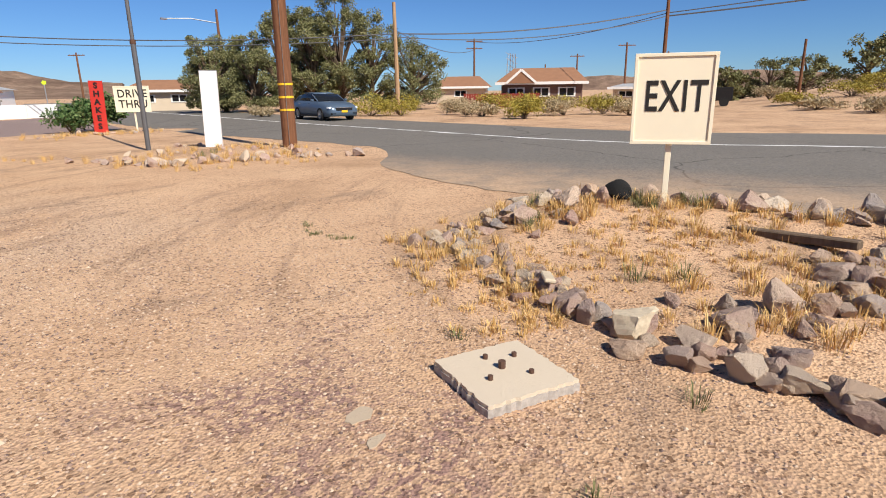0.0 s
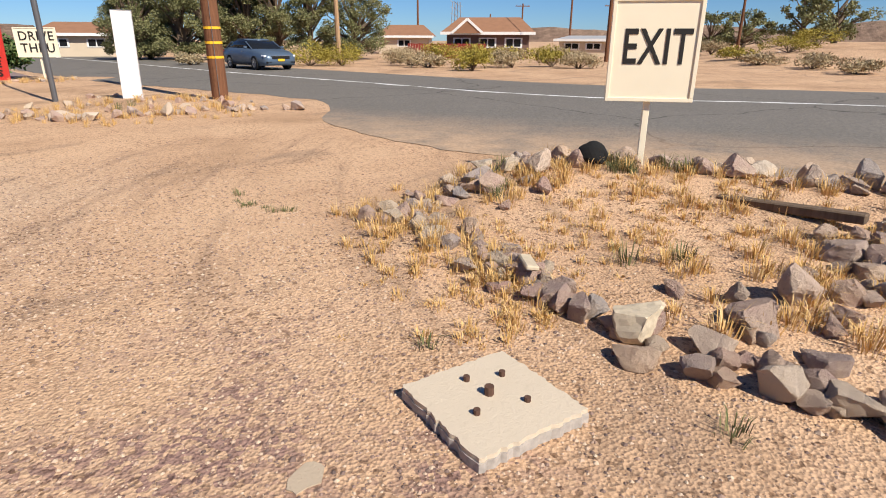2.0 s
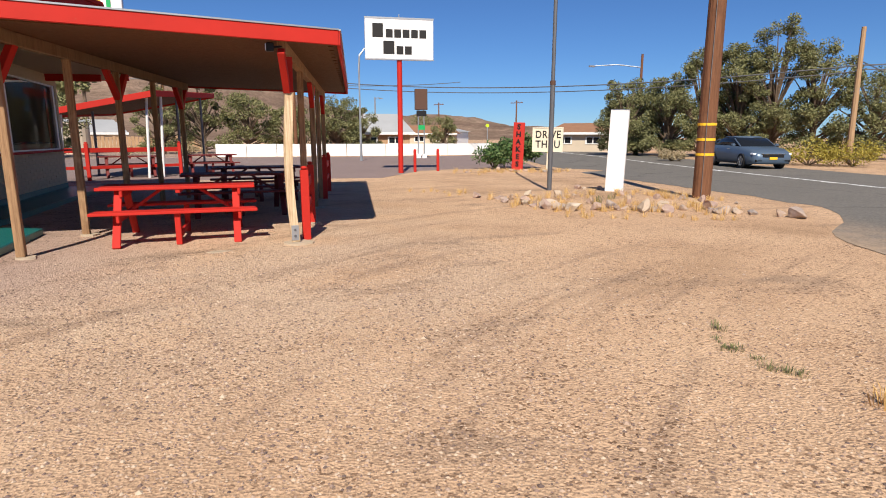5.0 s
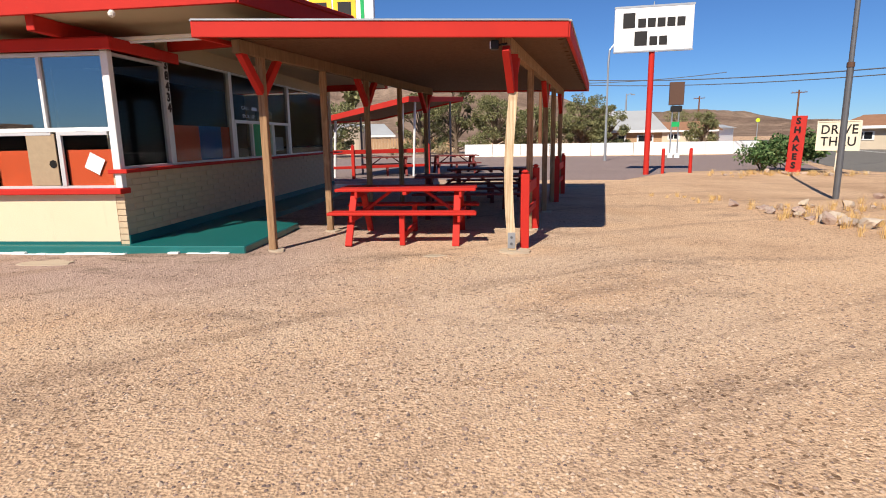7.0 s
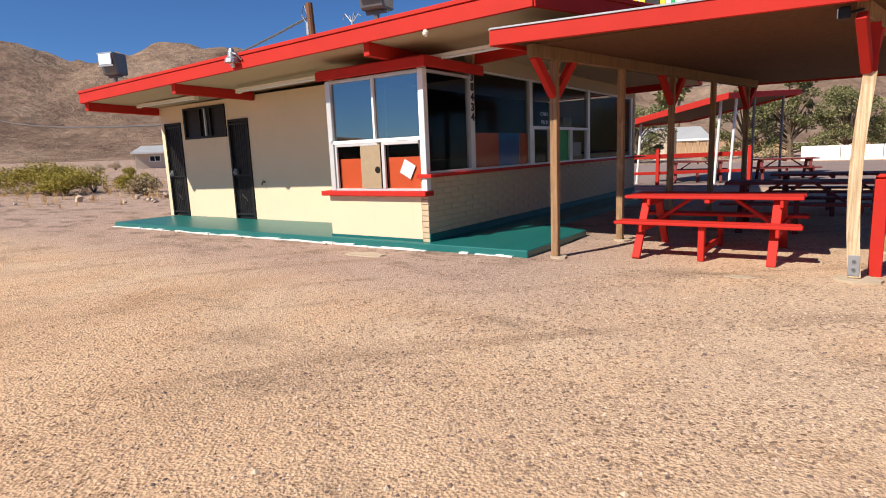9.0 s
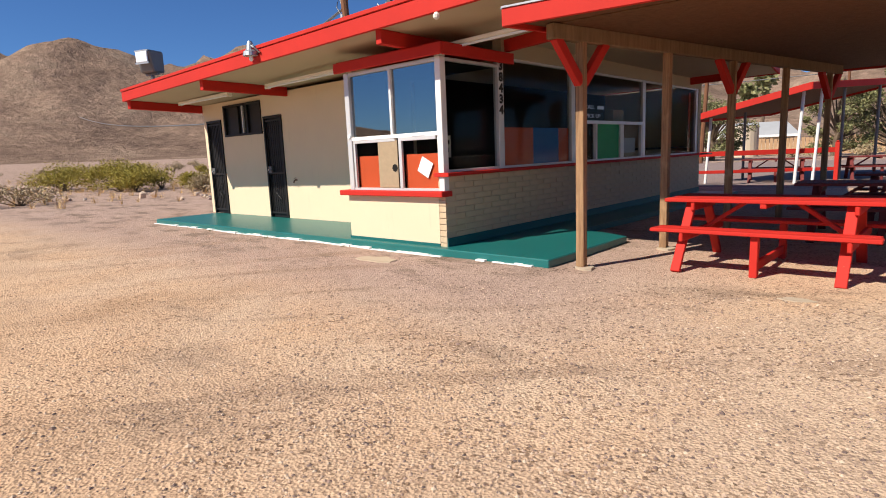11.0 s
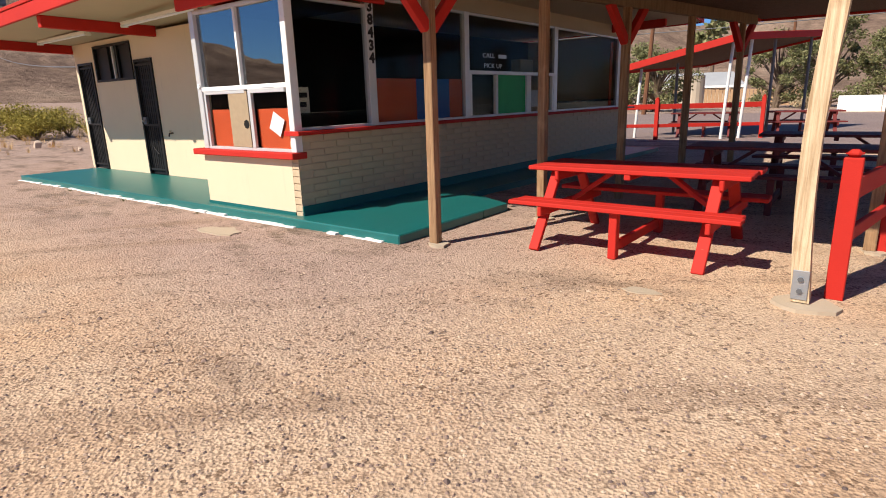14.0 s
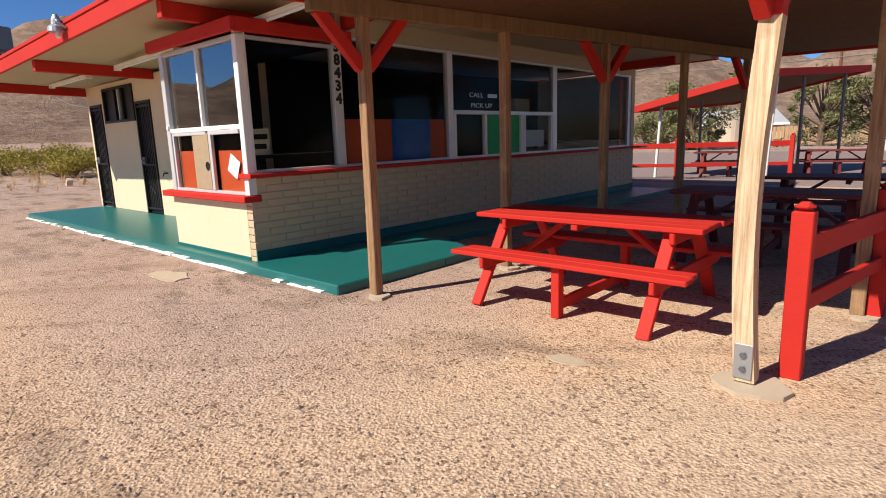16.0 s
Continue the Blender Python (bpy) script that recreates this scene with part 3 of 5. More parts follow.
def bay_window():
    w = tagged(thing("window_2", pose(-1.93, 0.0, 0.845), "aluminium framed order window over red and brown panels", "window"), kind="structure")
    H, W, R = 1.72, 1.93, 0.73
    part("left_post", block(0, 0.10, -0.02, 0.08, 0, H, 0.006), FRAME, w)
    part("right_post", block(W - 0.09, W, -0.02, 0.08, 0, H, 0.006), WHITE, w, "white painted corner post")
    part("top_rail", block(0.10, W - 0.09, -0.01, 0.07, H - 0.05, H, 0.004), FRAME, w)
    part("middle_rail", block(0.10, W - 0.09, -0.015, 0.07, R, R + 0.055, 0.004), WHITE, w)
    part("bottom_rail", block(0.10, W - 0.09, -0.012, 0.07, 0, 0.035, 0.003), FRAME, w)
    part("mullion", block(0.95, 0.99, -0.01, 0.05, R + 0.055, H - 0.05, 0.003), WHITE, w)
    for a, b in ((0.10, 0.95), (0.99, W - 0.09)):
        p = part("pane", block(a, b, 0.03, 0.036, R + 0.055, H - 0.05), GLASS, w)
        p.visible_shadow = False
    # lower sliding hatches
    part("sash", block(0.12, 0.16, -0.01, 0.03, 0.035, R, 0.003, block(0.16, 1.02, -0.01, 0.03, R - 0.04, R, 0.003)), FRAME, w)
    part("sash", block(1.10, 1.16, -0.02, 0.02, 0.035, R, 0.003, block(1.16, 1.80, -0.02, 0.02, R - 0.045, R, 0.003)), FRAME, w)
    part("sliding_panel", block(0.66, 1.06, -0.005, 0.012, 0.04, R - 0.02, 0.002), BOARD, w, "brown hardboard hatch panel")
    # near-black disc in place of the unlit hole
    part("hatch_hole", rod([(1.00, -0.009, 0.32), (1.00, -0.004, 0.32)], 0.055, 8), UNLIT, w)
    for a, b in ((0.16, 0.66), (1.16, 1.82)):
        p = part("pane", block(a, b, 0.036, 0.042, 0.035, R - 0.04), SHADE_GLASS, w)
        p.visible_shadow = False
        part("back_panel", block(a, b, 0.055, 0.062, 0.03, 0.50), ORANGE_P, w, "faded red panel behind the glass")
    part("notice", block(-0.11, 0.11, -0.002, 0.0, -0.11, 0.11), PAPER, w, "white paper notice taped askew").matrix_basis = pose(1.55, 0.033, 0.32, 0, 28, 0)
    part("latch", rod([(0.06, -0.035, 0.80), (0.06, -0.015, 0.80)], 0.03, 10), PAPER, w)
    part("label_strip", block(1.38, 1.62, -0.022, -0.0155, R + 0.012, R + 0.042), PAPER, w)
    return w


bay_window()
c = tagged(thing("bay_cap", pose(-2.02, -0.13, 2.565), "red painted board band above the bay windows", "trim"), kind="structure")
part("front_board", block(0, 2.14, 0, 0.05, 0, 0.14, 0.008), RED, c)
part("side_board", block(2.09, 2.14, 0.05, 1.60, 0, 0.15, 0.008), RED, c)
part("bay_top", block(0.02, 2.09, 0.05, 1.60, 0.12, 0.16), RED, c)

# brick wall with red cap and the long window band
structure("brick_wall_core", block(-0.15, -0.014, 0.12, 10.0, 0.06, 1.04), MORTAR, "cream painted brick wall under the counter windows", "wall")
structure("brick_return", block(-0.13, -0.014, 0.012, 0.12, 0.06, 1.04), MORTAR, "brick return at the bay corner", "wall")
structure("wall_base", block(-0.004, 0.012, 0.0, 10.0, 0.096, 0.215, 0.003), TEAL_EDGE, "dark teal painted wall foot", "baseboard")
cap = tagged(thing("counter_cap", pose(0, 0, 1.04), "dark red counter ledge on the brick wall", "ledge"), kind="structure")
part("ledge", block(-0.16, 0.09, -0.03, 10.1, 0, 0.045, 0.006), RED, cap)
part("ledge_end", block(-0.16, 0.10, -0.05, -0.028, -0.005, 0.05, 0.004), RED, cap)
part("end_shelf", block(-0.1, 0.22, 9.9, 10.3, 0.005, 0.04, 0.005), STEEL_DARK, cap)
# band and jamb use the darkened cream, eave shade included in its colour
structure("upper_wall_east", block(-0.15, 0.0, 1.32, 10.0, 2.68, 2.92), CREAM_SHADED, "shade-darkened cream wall band over the windows", "wall")
structure("end_wall_east", block(-0.15, 0.0, 9.84, 10.0, 1.085, 2.68), CREAM_SHADED, "shade-darkened cream window jamb", "wall")


def side_windows():
    w = tagged(thing("window_3", pose(-0.07, 0.0, 1.085) @ Matrix.Diagonal((1, 1.045, 1, 1)), "long dark counter window band with coloured panels", "window"), kind="structure")
    H = 1.6
    part("post", prism([(-0.04, 0.0), (0.05, 0.0), (0.05, 0.10), (-0.04, 0.10)], 0, 1.52), WHITE, w, "white painted corner post")
    for y0, y1, mat_, h in ((1.20, 1.33, FRAME, H), (3.24, 3.36, FRAME, H), (6.12, 6.26, FRAME, H), (9.28, 9.42, FRAME, H)):
        part("post", block(-0.04, 0.05, y0, y1, 0, h, 0.005), mat_, w)
    for y0, y1, h in ((0.10, 1.20, 1.48), (1.33, 3.24, H), (3.36, 6.12, H), (6.26, 9.28, H)):
        part("top_rail", block(-0.03, 0.04, y0, y1, h - 0.04, h, 0.003), FRAME, w)
        part("bottom_rail", block(-0.03, 0.045, y0, y1, 0, 0.035, 0.003), FRAME, w)
    for y0, y1, z0, z1 in ((0.10, 1.20, 0.035, 1.44), (1.33, 3.24, 0.035, 1.56), (3.36, 6.12, 0.74, 1.56), (6.26, 9.28, 0.035, 1.56), (3.40, 4.10, 0.035, 0.68), (5.25, 6.08, 0.035, 0.68)):
        p = part("pane", block(-0.004, 0.002, y0, y1, z0, z1), SHADE_GLASS, w)
        p.visible_shadow = False
    # pick-up hatch
    part("hatch_rail", block(-0.02, 0.055, 3.36, 6.12, 0.68, 0.74, 0.004), FRAME, w)
    for y in (3.36, 4.10, 5.10, 6.05):
        part("hatch_post", block(-0.02, 0.05, y, y + (0.15 if y == 5.10 else 0.06), 0.035, 0.68, 0.004), WHITE if y > 4 else FRAME, w)
    part("green_panel", block(0.004, 0.010, 4.16, 5.10, 0.035, 0.68), GREEN_P, w, "bright green hatch panel")
    for y0, y1, m in ((1.38, 2.15, ORANGE_P), (2.15, 2.90, BLUE_P), (2.90, 3.22, ORANGE_P)):
        part("colour_panel", block(-0.012, -0.006, y0, y1, 0.03, 0.60), m, w, "blue panel behind the glass" if m is BLUE_P else "orange panel behind the glass")
    part("corner_panel", block(-0.09, -0.08, 9.12, 9.26, 0.05, 1.5), ORANGE_P, w)
    part("menu_card", block(-0.05, -0.04, 5.30, 5.95, 0.12, 0.42), PAPER, w)
    turn = pose(0.004, 3.95, 0.98, 90, 0, 90)
    lettering("call_words", "CALL", 0.10, STEEL, w, turn, 0.0, 1.5)
    part("unread_words", block(0.003, 0.006, 4.24, 4.48, 0.95, 1.01), STEEL, w)
    lettering("pick_words", "PICK UP", 0.10, STEEL, w, pose(0.004, 4.08, 0.82, 90, 0, 90), 0.0, 1.5)
    part("box_inside", block(-0.35, -0.15, 5.2, 5.65, 0.72, 0.98, 0.01), BOARD, w, "cardboard box behind the glass")
    for k, d in enumerate("38434"):
        lettering("digit", d, 0.17, INK, w, pose(0.054, 1.265, 1.46 - 0.155 * k, 90, 0, 90), 0.008, 1.0)
    return w


side_windows()
o = thing("drive_sign", pose(-0.28, 0.33, 1.30), "small cream card sign seen through the glass", "sign")
part("card", block(-0.005, 0.005, -0.13, 0.13, -0.02, 0.28, 0.002), SIGN, o)
part("words", block(0.005, 0.008, -0.10, 0.10, 0.16, 0.22, 0, block(0.005, 0.008, -0.08, 0.08, 0.05, 0.11)), INK, o)
# inner counter, coloured near-black for the unlit room
structure("inner_sill", block(-0.45, -0.15, 0.12, 9.85, 1.24, 1.28), UNLIT, "unlit near-black inner counter", "counter")

# roof with deep red fascia and exposed rafters
def main_roof():
    r = tagged(thing("main_roof", pose(0, 0, ROOF_Z + 0.145, 0, -0.95, 0), "low roof with broad red fascia boards and shade-darkened cream soffit", "roof"), kind="structure")
    outline = [(-8.75, -0.62), (2.0, -0.62), (2.75, 1.6), (1.6, 10.6), (-9.9, 10.6), (-9.6, 1.6)]
    # the soffit's colour already holds the shade below the roof
    part("soffit", prism(outline, 0.03, 0.06), CREAM_SHADED, r)
    part("roof_deck", prism([(x * 1.001, y) for x, y in outline], 0.064, 0.20), STEEL, r)
    for k, m in ((0, RED), (1, RED), (2, RED), (3, RED), (4, RED), (5, RED)):
        a, b = Vector(outline[k]), Vector(outline[(k + 1) % 6])
        part("fascia", bar((a.x, a.y, 0.105), (b.x, b.y, 0.105), 0.05, 0.20, 0.006), m, r)
        part("fascia_cap", bar((a.x, a.y, 0.235), (b.x, b.y, 0.235), 0.085, 0.055, 0.006), m, r)
    for x0, x1 in ((-8.7, -9.25), (-5.3, -5.5), (-0.55, -0.6)):
        part("rafter", bar((x0, -0.54, -0.06), (x1, 1.36, -0.06), 0.10, 0.18, 0.008), RED, r)
    part("rafter", bar((0.0, 9.2, -0.05), (1.2, 9.2, -0.05), 0.10, 0.17, 0.008), RED, r)
    part("rafter", bar((0.0, 1.45, -0.05), (1.4, 1.2, -0.05), 0.10, 0.17, 0.008), RED, r)
    return r


main_roof()


def tube_light(x0, y0, x1, y1):
    d = Vector((x1 - x0, y1 - y0, 0))
    o = thing("tube_light", pose(x0, y0, ROOF_Z + 0.03, 0, 0, math.degrees(math.atan2(d.y, d.x))), "cream fluorescent strip light under the soffit", "light", "strip lights under the eaves")
    part("tray", block(0, d.length, -0.05, 0.05, -0.045, 0, 0.005), TUBE, o)
    part("tube", rod([(0.04, 0, -0.06), (d.length - 0.04, 0, -0.06)], 0.018, 8), PAPER, o)
    for x in (0.0, d.length - 0.05):
        part("end_cap", block(x, x + 0.05, -0.055, 0.055, -0.085, -0.044, 0.004), TUBE, o)


tube_light(-8.6, 0.55, -6.3, 0.55)
tube_light(-4.9, 0.55, -2.4, 0.45)
tube_light(-0.3, 0.35, 1.4, 0.20)


def flood_light(x, y, turn):
    o = thing("flood_light", pose(x, y, FASCIA_Z + 0.03 + 0.0166 * (x + 8.75), 0, 0, turn) @ Matrix.Diagonal((1.25, 1.25, 1.45, 1)), "boxy grey metal floodlight on the roof edge", "floodlight", "roof floodlights")
    part("bracket", rod([(0, 0, -0.12), (0, 0, 0.10)], 0.03, 8), STEEL_DARK, o)
    part("yoke", block(-0.13, 0.13, -0.02, 0.02, 0.08, 0.11, 0.004), STEEL_DARK, o)
    body = block(-0.15, 0.15, -0.17, 0.13, 0.11, 0.40, 0.02)
    for v in body.verts:
        if v.co.y < -0.1 and v.co.z < 0.2:
            v.co.y += 0.07
    part("housing", body, STEEL_DARK, o)
    part("lens", block(-0.12, 0.12, -0.182, -0.160, 0.24, 0.38, 0.003), LAMP, o)
    part("top_rim", block(-0.14, 0.14, -0.178, -0.165, 0.38, 0.40), STEEL, o)
    part("lower_rim", block(-0.14, 0.14, -0.178, -0.165, 0.215, 0.238), STEEL, o)


flood_light(-7.35, -0.52, 20)
flood_light(-0.4, -0.45, 10)
o = thing("barn_lamp", pose(-3.25, -0.72, 3.0), "old galvanised lamp with a bare bulb on the fascia", "lamp")
part("arm", rod([(0.16, 0.06, -0.02), (0.14, -0.02, 0.05), (0, 0, 0.10)], 0.018, 8), STEEL, o)
part("cap", rod([(0, 0, 0.0), (0, 0, 0.10), (0, 0, 0.16)], [0.07, 0.055, 0.03], 14), STEEL, o)
part("shade", rod([(0, 0, -0.06), (0, 0, 0.0), (0, 0, 0.03)], [0.12, 0.11, 0.07], 16), STEEL, o)
part("bulb", rod([(0, 0, -0.14), (0, 0, -0.11), (0, 0, -0.06)], [0.012, 0.035, 0.025], 10), LAMP, o)
o = thing("round_light", pose(-0.05, -0.02, 2.60), "small round bulb under the eave", "bulb")
o.matrix_basis = pose(0.55, -0.66, 2.86)
part("globe", rod([(0, 0, -0.05), (0, 0, -0.03), (0, 0, 0.0), (0, 0, 0.03)], [0.012, 0.035, 0.04, 0.02], 10), TUBE, o)
o = thing("service_mast", pose(-4.6, 2.4, 2.9), "wooden power mast with insulators behind the roof", "mast")
part("mast", rod([(0, 0, 0), (-0.1, 0, 1.75)], 0.075, 10), POLEWOOD, o)
part("insulator", rod([(-0.12, -0.05, 1.1), (-0.12, -0.05, 1.35)], 0.05, 8), STEEL, o)
part("service_drop", rod([(-0.12, -0.05, 1.3), (-0.35, 0, 1.55), (-0.25, 0, 1.75), (-0.1, -0.03, 1.4)], 0.012, 6), STEEL_DARK, o)
o = thing("weatherhead", pose(-3.3, 2.2, 2.9), "steel conduit mast with spread wire tails", "conduit")
part("conduit", rod([(0, 0, 0), (0, 0, 1.15)], 0.022, 8), STEEL, o)
for k in range(4):
    part("tail", rod([(0, 0, 1.1), (0.12 * (k - 1.5), 0, 1.30 - 0.05 * (k % 2)), (0.16 * (k - 1.5), 0, 1.2)], 0.012, 5), STEEL, o)


def roof_sign():
    o = thing("roof_sign", pose(-1.2, 3.0, ROOF_Z + 0.2), "large white rooftop signboard with green edge and yellow squares", "sign")
    part("board", block(0, 4.0, 0, 0.14, 0.35, 2.6, 0.01), SIGN_WHITE, o)
    part("edge_band", block(3.78, 3.84, -0.012, 0.0, 0.38, 2.55), GREEN_P, o)
    part("edge_band", block(0.1, 0.16, -0.012, 0.0, 0.38, 2.55), GREEN_P, o)
    for k in range(4):
        part("yellow_square", block(2.05 + 0.42 * k, 2.44 + 0.42 * k, -0.012, 0.0, 0.42, 0.85), YELLOW, o)
        part("mark", block(2.13 + 0.42 * k, 2.36 + 0.42 * k, -0.016, -0.0125, 0.50, 0.77), INK, o)
    part("emblem", rod([(3.0, -0.015, 1.15), (3.0, 0.0, 1.15)], 0.2, 20), MAROON_SIGN, o)
    part("word_bar", block(2.1, 2.7, -0.012, 0.0, 1.05, 1.2), INK, o)
    for x in (0.4, 2.0, 3.6):
        part("stand", bar((x, 0.07, -0.05), (x, 0.07, 0.36), 0.07, 0.07), STEEL_DARK, o)


roof_sign()

# ---- picnic canopy ----
LEAN = 0.19          # the canopy runs slightly askew to the building
def row_x(side, y):
    return (1.93 if side == "left" else 5.03) + LEAN * y


def deck_z(x, y):
    """Underside of the canopy: a little lower towards the road."""
    return 2.60 - 0.015 * (x - LEAN * y - 1.55) + 0.004 * y


def picnic_canopy():
    c = thing("picnic_canopy", pose(0, 0, 0), "flat shade canopy with red fascia and brown board underside", "canopy")
    y0, y1, xa, xb = -0.60, 8.0, 1.72, 5.66
    cor = [(1.55, -0.80), (5.64, -0.42), (xb + LEAN * y1, y1), (xa + LEAN * y1, y1)]
    bm = bmesh.new()
    lo = [bm.verts.new((x, y, deck_z(x, y))) for x, y in cor]
    hi = [bm.verts.new((x, y, deck_z(x, y) + 0.05)) for x, y in cor]
    bm.faces.new(lo[::-1])
    bm.faces.new(hi)
    for i in range(4):
        bm.faces.new((lo[i], lo[(i + 1) % 4], hi[(i + 1) % 4], hi[i]))
    part("deck", bm, DECK, c)
    for k in range(24):
        y = y0 + 0.45 + (y1 - y0 - 0.65) * k / 23
        a, b = (xa + 0.06 + LEAN * y, y), (xb - 0.06 + LEAN * y, y)
        part("ceiling_board", bar((*a, deck_z(*a) - 0.006), (*b, deck_z(*b) - 0.006), 0.34, 0.012, 0.002), DECK, c)
    for i in range(4):
        a, b = cor[i], cor[(i + 1) % 4]
        part("fascia", bar((*a, deck_z(*a) + 0.035), (*b, deck_z(*b) + 0.035), 0.045, 0.17, 0.005), RED, c)
        part("drip_edge", bar((*a, deck_z(*a) + 0.13), (*b, deck_z(*b) + 0.13), 0.07, 0.02, 0.002), STEEL, c)
    for side, ya, yb in (("left", -0.42, 7.2), ("right", -0.32, 7.85)):
        a, b = (row_x(side, ya), ya), (row_x(side, yb), yb)
        part("beam", bar((*a, deck_z(*a) - 0.088), (*b, deck_z(*b) - 0.088), 0.10, 0.15, 0.006), WOOD if side == "right" else BEAM, c)
    for side, ys in (("left", (0.06, 1.68, 3.3, 5.0, 6.75)), ("right", (0.04, 1.8, 4.0, 5.6, 7.5))):
        for k, y in enumerate(ys):
            x = row_x(side, y)
            top = deck_z(x, y) - 0.163
            if side == "right" and k == 0:
                pts = [(0.022 - 0.05 * math.sin(math.pi * min(q / 16 * 1.25, 1)), 0, 0.03 + (top - 0.03) * q / 16) for q in range(17)]
                bm = bmesh.new()
                rings = [[bm.verts.new((x + p[0] + sx * 0.053, y + sy * 0.053, p[2])) for sx, sy in ((-1, -1), (1, -1), (1, 1), (-1, 1))] for p in pts]
                for r0, r1 in zip(rings, rings[1:]):
                    for i in range(4):
                        bm.faces.new((r0[i], r0[(i + 1) % 4], r1[(i + 1) % 4], r1[i]))
                bm.faces.new(rings[0][::-1])
                bm.faces.new(rings[-1])
                post = part("post", bm, WOOD_BARE, c, "bowed sunbleached bare wood post")
                part("bracket", block(x - 0.035, x + 0.06, y - 0.062, y - 0.054, 0.05, 0.25, 0.003), STEEL, post, "bolted galvanised bracket")
                for z in (0.11, 0.19):
                    part("bolt", rod([(x + 0.012, y - 0.075, z), (x + 0.012, y - 0.055, z)], 0.018, 6), STEEL_DARK, post)
                part("red_top", bar((x + 0.02, y, 1.95), (x + 0.022, y, top), 0.112, 0.112, 0.004), RED, post)
            else:
                post = part("post", bar((x, y, 0.02), (x, y, top), 0.092, 0.092, 0.006, None, (0, 1, 0)), WOOD, c)
            if k % 2 == 0:
                for s in (-1, 1):
                    yb = y + s * 0.40
                    part("brace", bar((x, y + s * 0.03, top - 0.42), (row_x(side, yb), yb, top + 0.02), 0.085, 0.10, 0.006), RED, c, "red painted diagonal brace")
    return c


picnic_canopy()
for x, y in ((row_x("right", 0.04), 0.04), (row_x("left", 0.06), 0.06), (row_x("left", 1.68), 1.68), (row_x("right", 1.8), 1.8), (row_x("right", 4.0), 4.0)):
    bm = bmesh.new()
    n = 11
    r = 0.19 if y < 0.3 and x > 3 else 0.11
    pts = [(x + 0.05 + r * random.uniform(0.8, 1.25) * math.cos(2 * math.pi * k / n), y - 0.02 + r * random.uniform(0.8, 1.15) * math.sin(2 * math.pi * k / n)) for k in range(n)]
    tagged(part("footing", prism(pts, -0.1, 0.022, bm), SCREED), "rough pale concrete footing under a post", "footing", "post footings")
o = thing("canopy_camera_light", pose(row_x("right", -0.25) - 0.1, -0.34, 2.36), "small black spotlight on the canopy beam", "spotlight")
part("body", block(-0.09, 0.0, -0.05, 0.05, 0.03, 0.13, 0.01), IRON, o)
part("lens", block(-0.10, -0.088, -0.035, 0.035, 0.045, 0.115), LAMP, o)
part("bracket", rod([(0.0, 0, 0.08), (0.1, 0.03, 0.10)], 0.012, 6), IRON, o)


def picnic_table(m, paint, label):
    t = thing("picnic_table", m, label, "picnic table", "picnic tables")
    L = 1.97
    for k in range(5):
        y = -0.37 + 0.15 * k
        part("top_plank", block(-L / 2 + 0.012 * (k % 2), L / 2 - 0.01 * (k % 3), y + 0.003, y + 0.147, 0.705, 0.745, 0.006), paint, t)
    for s in (-1, 1):
        for k in range(2):
            y = s * 0.555 + (k - 0.5) * 0.145
            part("bench_plank", block(-L / 2 - 0.03 + 0.02 * k, L / 2 + 0.02 - 0.02 * k, y - 0.069, y + 0.069, 0.415, 0.453, 0.006), paint, t)
    for x in (-0.73, 0.73):
        for s in (-1, 1):
            part("leg", bar((x, s * 0.24, 0.70), (x, s * 0.70, 0.0), 0.045, 0.095, 0.005, None, (1, 0, 0)), paint, t)
        part("seat_bearer", block(x + 0.024, x + 0.064, -0.69, 0.69, 0.32, 0.415, 0.008), paint, t)
        part("top_cleat", block(x + 0.024, x + 0.064, -0.36, 0.36, 0.615, 0.704, 0.008), paint, t)
        s = 1 if x < 0 else -1
        part("brace", bar((x + s * 0.05, 0, 0.38), (x + s * 0.50, 0, 0.70), 0.085, 0.04, 0.005), paint, t)
    for s in (-1, 1):
        part("middle_leg", block(-0.036, 0.036, s * 0.60 - 0.04, s * 0.60 + 0.04, 0.0, 0.413, 0.006), paint, t)
    part("stretcher", block(-0.02, 0.02, -0.56, 0.56, 0.06, 0.15, 0.006), paint, t)
    part("middle_cleat", block(-0.03, 0.03, -0.36, 0.36, 0.655, 0.704, 0.006), paint, t)
    return t


picnic_table(pose(3.60, 1.07, 0, 0, 0, -0.5), RED, "bright red wooden picnic table with attached benches")
# tables under the canopies, their shade included in the maroon colour
dark = picnic_table(pose(4.35, 3.7, 0, 0, 0, 3), RED_SHADED, "picnic table coloured dark maroon for the canopy shade")
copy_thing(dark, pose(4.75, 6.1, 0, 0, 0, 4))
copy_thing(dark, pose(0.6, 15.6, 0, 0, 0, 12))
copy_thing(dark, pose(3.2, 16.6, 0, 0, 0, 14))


def rail_fence(points, label, high=0.96):
    f = thing("rail_fence", pose(0, 0, 0), label, "fence", "red rail fences")
    for x, y in points:
        bm = block(x - 0.055, x + 0.055, y - 0.055, y + 0.055, 0.0, high, 0.006)
        block(x - 0.05, x + 0.05, y - 0.05, y + 0.05, high, high + 0.05, 0.03, bm)
        part("fence_post", bm, RED, f)
    for (xa, ya), (xb, yb) in zip(points, points[1:]):
        for z, h in ((high - 0.22, 0.15), (0.42, 0.10)):
            part("rail", bar((xa, ya, z), (xb, yb, z), 0.04, h, 0.006), RED, f)
    return f


rail_fence([(row_x("right", 0.2) + 0.16, 0.30), (row_x("right", 1.8) + 0.10, 1.85)], "red painted two rail fence between canopy posts")
